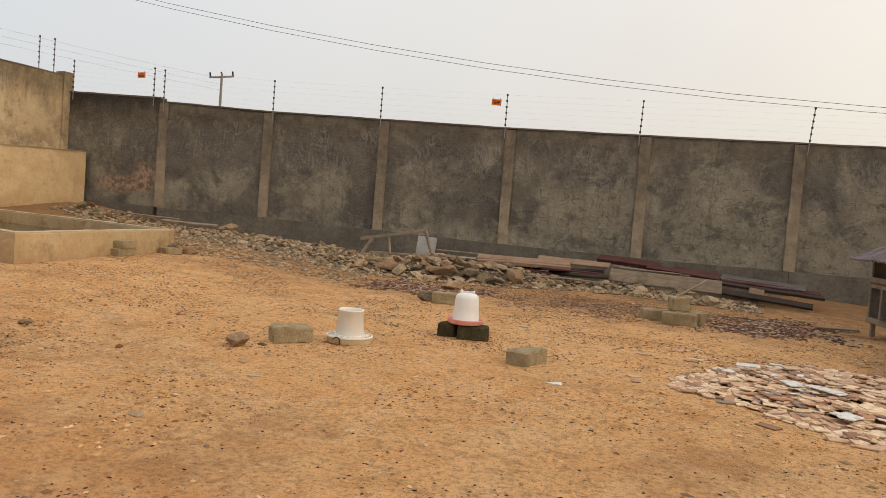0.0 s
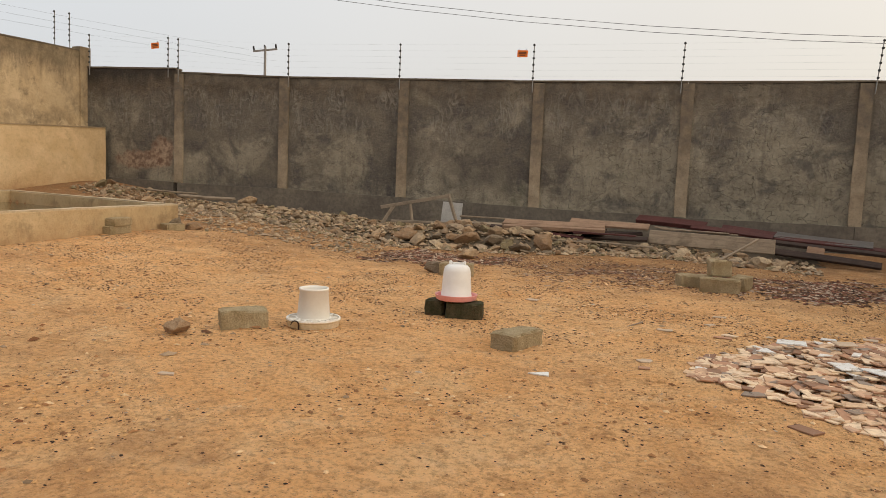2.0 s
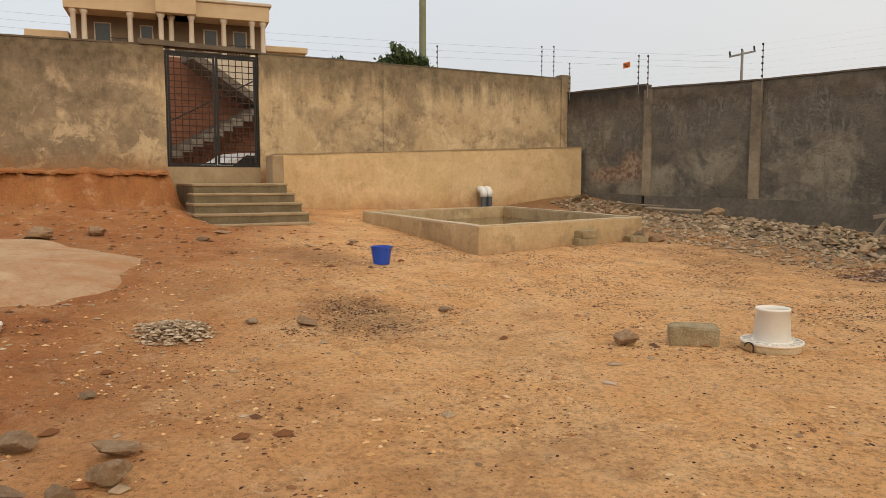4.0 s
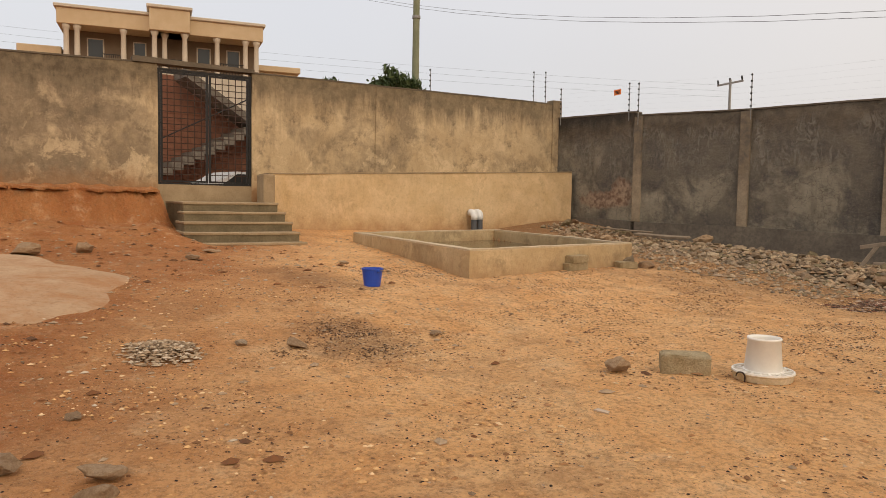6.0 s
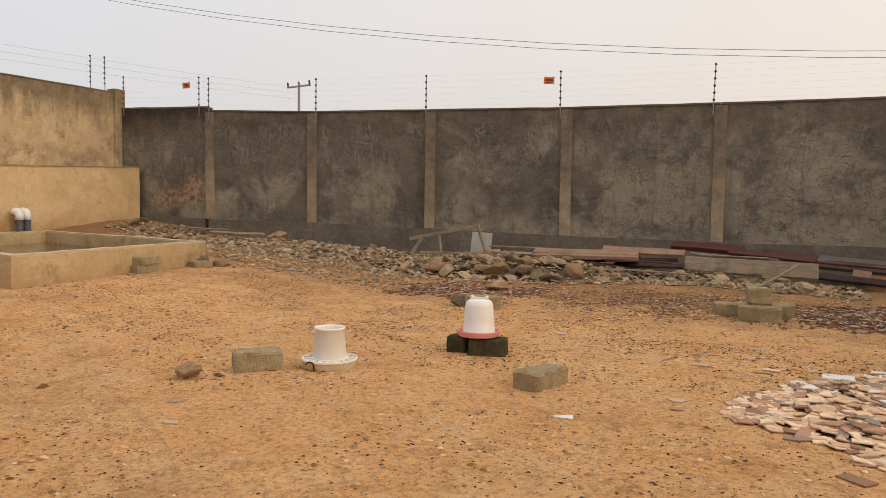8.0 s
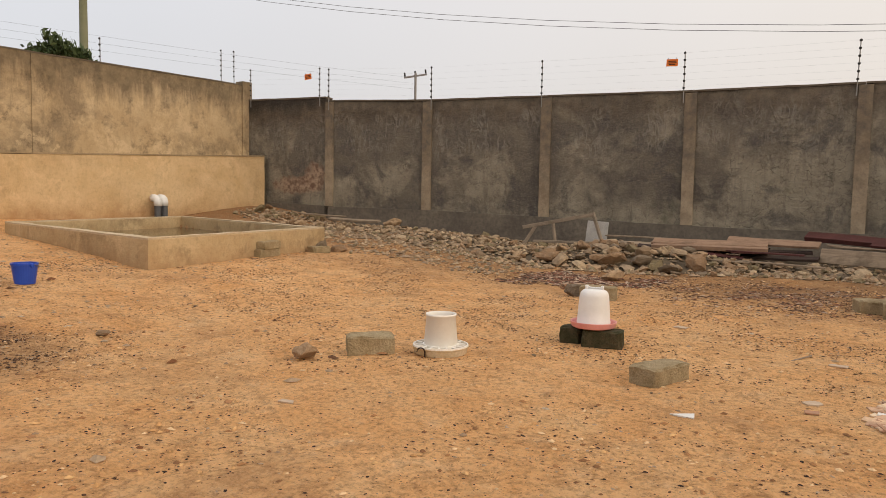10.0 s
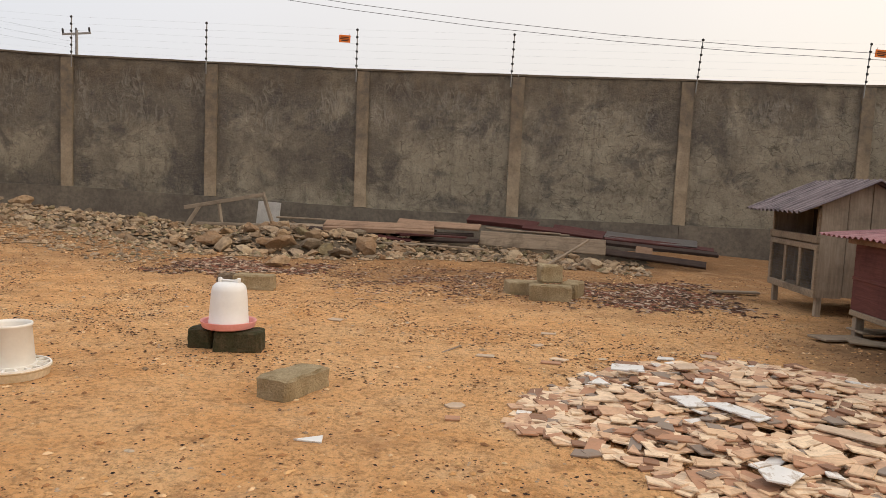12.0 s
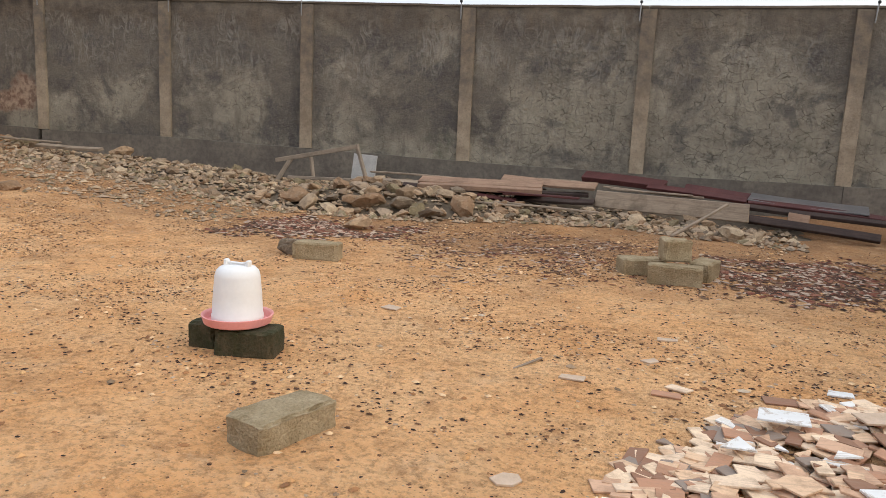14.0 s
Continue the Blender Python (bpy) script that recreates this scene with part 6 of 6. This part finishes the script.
for i in range(100):
    x = -10.8 + 16.0 * i / 99
    col = []
    for j in range(26):
        y = heap_front(x) - 0.1 + (11.9 - heap_front(x) + 0.1) * j / 25
        col.append(core.verts.new((x, y, ground_z(x, y) + heap_height(x, y) * 0.92 - 0.015 + 0.03 * noise.noise(Vector((x * 4, y * 4, 1))))))
    cols.append(col)
for i in range(99):
    for j in range(25):
        core.faces.new((cols[i][j], cols[i + 1][j], cols[i + 1][j + 1], cols[i][j + 1]))
CORE = plain("rubble_dust", (0.10, 0.075, 0.05), (0.19, 0.145, 0.095), 3, 0.96, bump=0.03, fine=14)
solid("rubble_core", core, CORE, Matrix.Identity(4), "packed earth and dust under the rubble", "rubble", kind="stuff", smooth=True)

# ---- pile of broken floor tiles ----


def shard_mesh(name, seed, size, thick=0.009):
    """A piece of floor tile: mostly squared, some with a snapped corner or a slanting break."""
    r = random.Random(seed)
    a, b = size * r.uniform(0.8, 1.35), size * r.uniform(0.5, 0.85)
    pts = [(-a, -b), (a, -b), (a, b), (-a, b)]
    kind = r.random()
    if kind < 0.35:                           # slanting break across one end
        cut = r.uniform(0.25, 0.8)
        pts[2] = (a - a * cut, b)
    elif kind < 0.6:                          # a corner snapped off
        pts[2:3] = [(a, b * r.uniform(-0.4, 0.3)), (a * r.uniform(0.1, 0.6), b)]
    elif kind < 0.68:
        pts = [(-a, -b), (a, -b * 0.7), (-a * 0.6, b)]
    pts = [(x + size * r.uniform(-0.09, 0.09), y + size * r.uniform(-0.09, 0.09)) for x, y in pts]
    bm = prism(pts, 2, -thick / 2, thick / 2)
    bmesh.ops.bevel(bm, geom=bm.edges[:], offset=0.0012, segments=1, affect="EDGES")
    return mesh_of(name, bm, TILE)


tiles = thing("tile_pile", Matrix.Identity(4), "spread pile of broken brown and beige floor tiles", "tiles")
# outline of the spread, counter-clockwise
SPREAD = [(2.74, 1.70), (3.05, 1.28), (3.58, 0.78), (4.05, 0.38), (4.55, 0.36), (4.98, 0.85), (5.06, 1.50), (5.22, 2.20), (5.36, 2.80), (4.95, 3.46), (4.10, 3.36), (3.40, 2.98), (2.92, 2.42)]


def pile_depth(x, y):
    """Distance in from the outline; negative outside."""
    inside, best = False, 9.0
    for (x0, y0), (x1, y1) in zip(SPREAD, SPREAD[1:] + SPREAD[:1]):
        dx, dy = x1 - x0, y1 - y0
        f = max(0.0, min(1.0, ((x - x0) * dx + (y - y0) * dy) / (dx * dx + dy * dy)))
        best = min(best, math.hypot(x - x0 - f * dx, y - y0 - f * dy))
        if (y0 > y) != (y1 > y) and x < x0 + (y - y0) / dy * dx:
            inside = not inside
    return (best if inside else -best) + 0.10 * noise.noise(Vector((x * 3.0, y * 3.0, 4.0)))


kinds = [shard_mesh("tile", 100 + k, 0.041 + 0.008 * (k % 4)) for k in range(22)]
rnd = random.Random(77)
order = []
while len(order) < 1650:
    x, y = rnd.uniform(2.5, 5.6), rnd.uniform(0.1, 3.7)
    d = pile_depth(x, y)
    if d < 0.0 or rnd.random() > smooth_step(-0.08, 0.22, d) * (1.0 - 0.35 * smooth_step(4.3, 5.2, x)):
        continue
    order.append((x, y, d))
order.sort(key=lambda p: p[1])                # the southern side is passed nearest
rest_v, rest_f = [], []
for n, (x, y, d) in enumerate(order):
    rise = 0.075 * smooth_step(-0.05, 0.75, d)
    tilt = 2.0 if d < 0.02 else 5.0
    e = Euler((radians(rnd.gauss(3.0, tilt)), radians(rnd.gauss(0, tilt)), rnd.gauss(0.0, 0.55) + rnd.choice((0.0, 0.0, math.pi / 2))))
    m = Matrix.LocRotScale((x, y, ground_z(x, y) + 0.006 + rise * rnd.random() ** 0.7), e, None)
    me = rnd.choice(kinds)
    if n % 9 < 5 and y < 2.1 and len(tiles.children) < 300:
        part("tile", me, None, tiles, at=m)
    else:
        k = len(rest_v)
        rest_v += [tuple(m @ v.co) for v in me.vertices]
        rest_f += [tuple(k + i for i in p.vertices) for p in me.polygons]
layer = bpy.data.meshes.new("tile_layer")
layer.from_pydata(rest_v, [], rest_f)
layer.materials.append(TILE)
joined = part("tile_layer", layer, None, tiles)
joined["kind"] = "stuff"

def glazed_mat():
    """White glaze smeared with dry mud and old mortar."""
    k = Nodes("white_glazed_tile", 0.35, 0, 0.4)
    c = k.mix(k.ramp(k.noise(6, 4), 0.3, 0.7), (0.66, 0.65, 0.62), (0.78, 0.77, 0.75))
    c = k.mix(k.ramp(k.noise(13, 7, 0.75, 0.4), 0.52, 0.60, 0, 0.75), c, (0.36, 0.27, 0.185))
    k.color(c).bump(k.noise(40, 3), 0.001)
    return k.m


CERAMIC = glazed_mat()
SLAB = plain("beige_tile", (0.50, 0.36, 0.24), (0.64, 0.49, 0.36), 9, 0.5, bump=0.001)


def loose_tile(x, y, size, ratio, turn, material, label, seed, lift=0.0, tilt=0.0, corners=4):
    r = random.Random(seed)
    pts = []
    for k in range(corners):
        a = 2 * math.pi * (k + 0.5 + r.uniform(-0.15, 0.15)) / corners
        pts.append((size * ratio * math.cos(a) * r.uniform(0.85, 1.1), size * math.sin(a) * r.uniform(0.85, 1.1)))
    bm = prism(pts, 2, 0, 0.009)
    bmesh.ops.bevel(bm, geom=bm.edges[:], offset=0.0012, segments=1, affect="EDGES")
    solid("broken_tile", bm, material, pose(x, y, ground_z(x, y) + 0.002 + lift, tilt, 0, turn), label, "tile", "stray tiles")


for a in ((1.84, 1.27, 0.055, 1.5, 15, CERAMIC, "white tile splinter lying on the sand", 1, 0.0, 4, 3), (1.32, 4.11, 0.06, 1.6, -20, SLAB, "beige tile piece lying on the sand", 2),
          (2.63, 3.12, 0.055, 1.5, 0, SLAB, "beige tile piece lying on the sand", 3), (3.14, 4.10, 0.04, 2.6, 5, SLAB, "narrow beige tile piece on the sand", 4),
          (3.09, 3.06, 0.055, 1.6, -10, TILE, "brown tile piece near the tile pile", 5), (3.15, 3.17, 0.05, 1.7, -25, TILE, "brown tile piece near the tile pile", 18),
          (2.48, 1.92, 0.05, 1.3, 30, SLAB, "round-edged beige tile piece on the sand", 6, 0, 0, 6), (2.48, 1.68, 0.045, 1.3, 5, TILE, "small brown tile piece on the sand", 19),
          (3.95, 3.37, 0.06, 1.5, 0, CERAMIC, "white tile piece near the tile pile", 7), (3.02, 3.56, 0.045, 1.5, 40, SLAB, "small beige tile piece on the sand", 8),
          (4.31, 3.54, 0.06, 1.5, -15, SLAB, "beige tile piece beyond the tile pile", 20), (4.38, 3.70, 0.06, 1.4, 10, TILE, "grey-brown tile piece beyond the pile", 21),
          (2.82, 2.00, 0.065, 1.2, 5, TILE, "brown tile piece beside the pile", 9), (3.77, 2.05, 0.10, 1.2, 20, CERAMIC, "large white tile fragment on the pile", 10, 0.082, 4, 4),
          (3.88, 1.06, 0.09, 1.3, 40, CERAMIC, "large white tile fragment on the pile", 22, 0.075, 5, 5),
          (3.56, 2.76, 0.10, 1.45, -5, CERAMIC, "large dirty white tile on the pile", 11, 0.07, 3), (3.98, 1.90, 0.075, 3.0, -55, CERAMIC, "long white skirting tile on the pile", 12, 0.084, 3),
          (4.44, 1.62, 0.07, 3.2, -38, SLAB, "long pale skirting tile on the pile", 13, 0.08, 4), (3.95, 2.88, 0.085, 1.3, 15, SLAB, "broad beige tile on the pile", 14, 0.07, 5),
          (-0.25, 0.32, 0.03, 2.6, 0, SLAB, "small pale tile splinter on the sand", 15), (3.3, 0.75, 0.07, 1.5, -40, TILE, "grey tile piece beside the pile", 16),
          (3.33, 2.40, 0.07, 1.2, 30, CERAMIC, "white tile fragment on the pile", 17, 0.07, 6, 3)):
    loose_tile(*a)
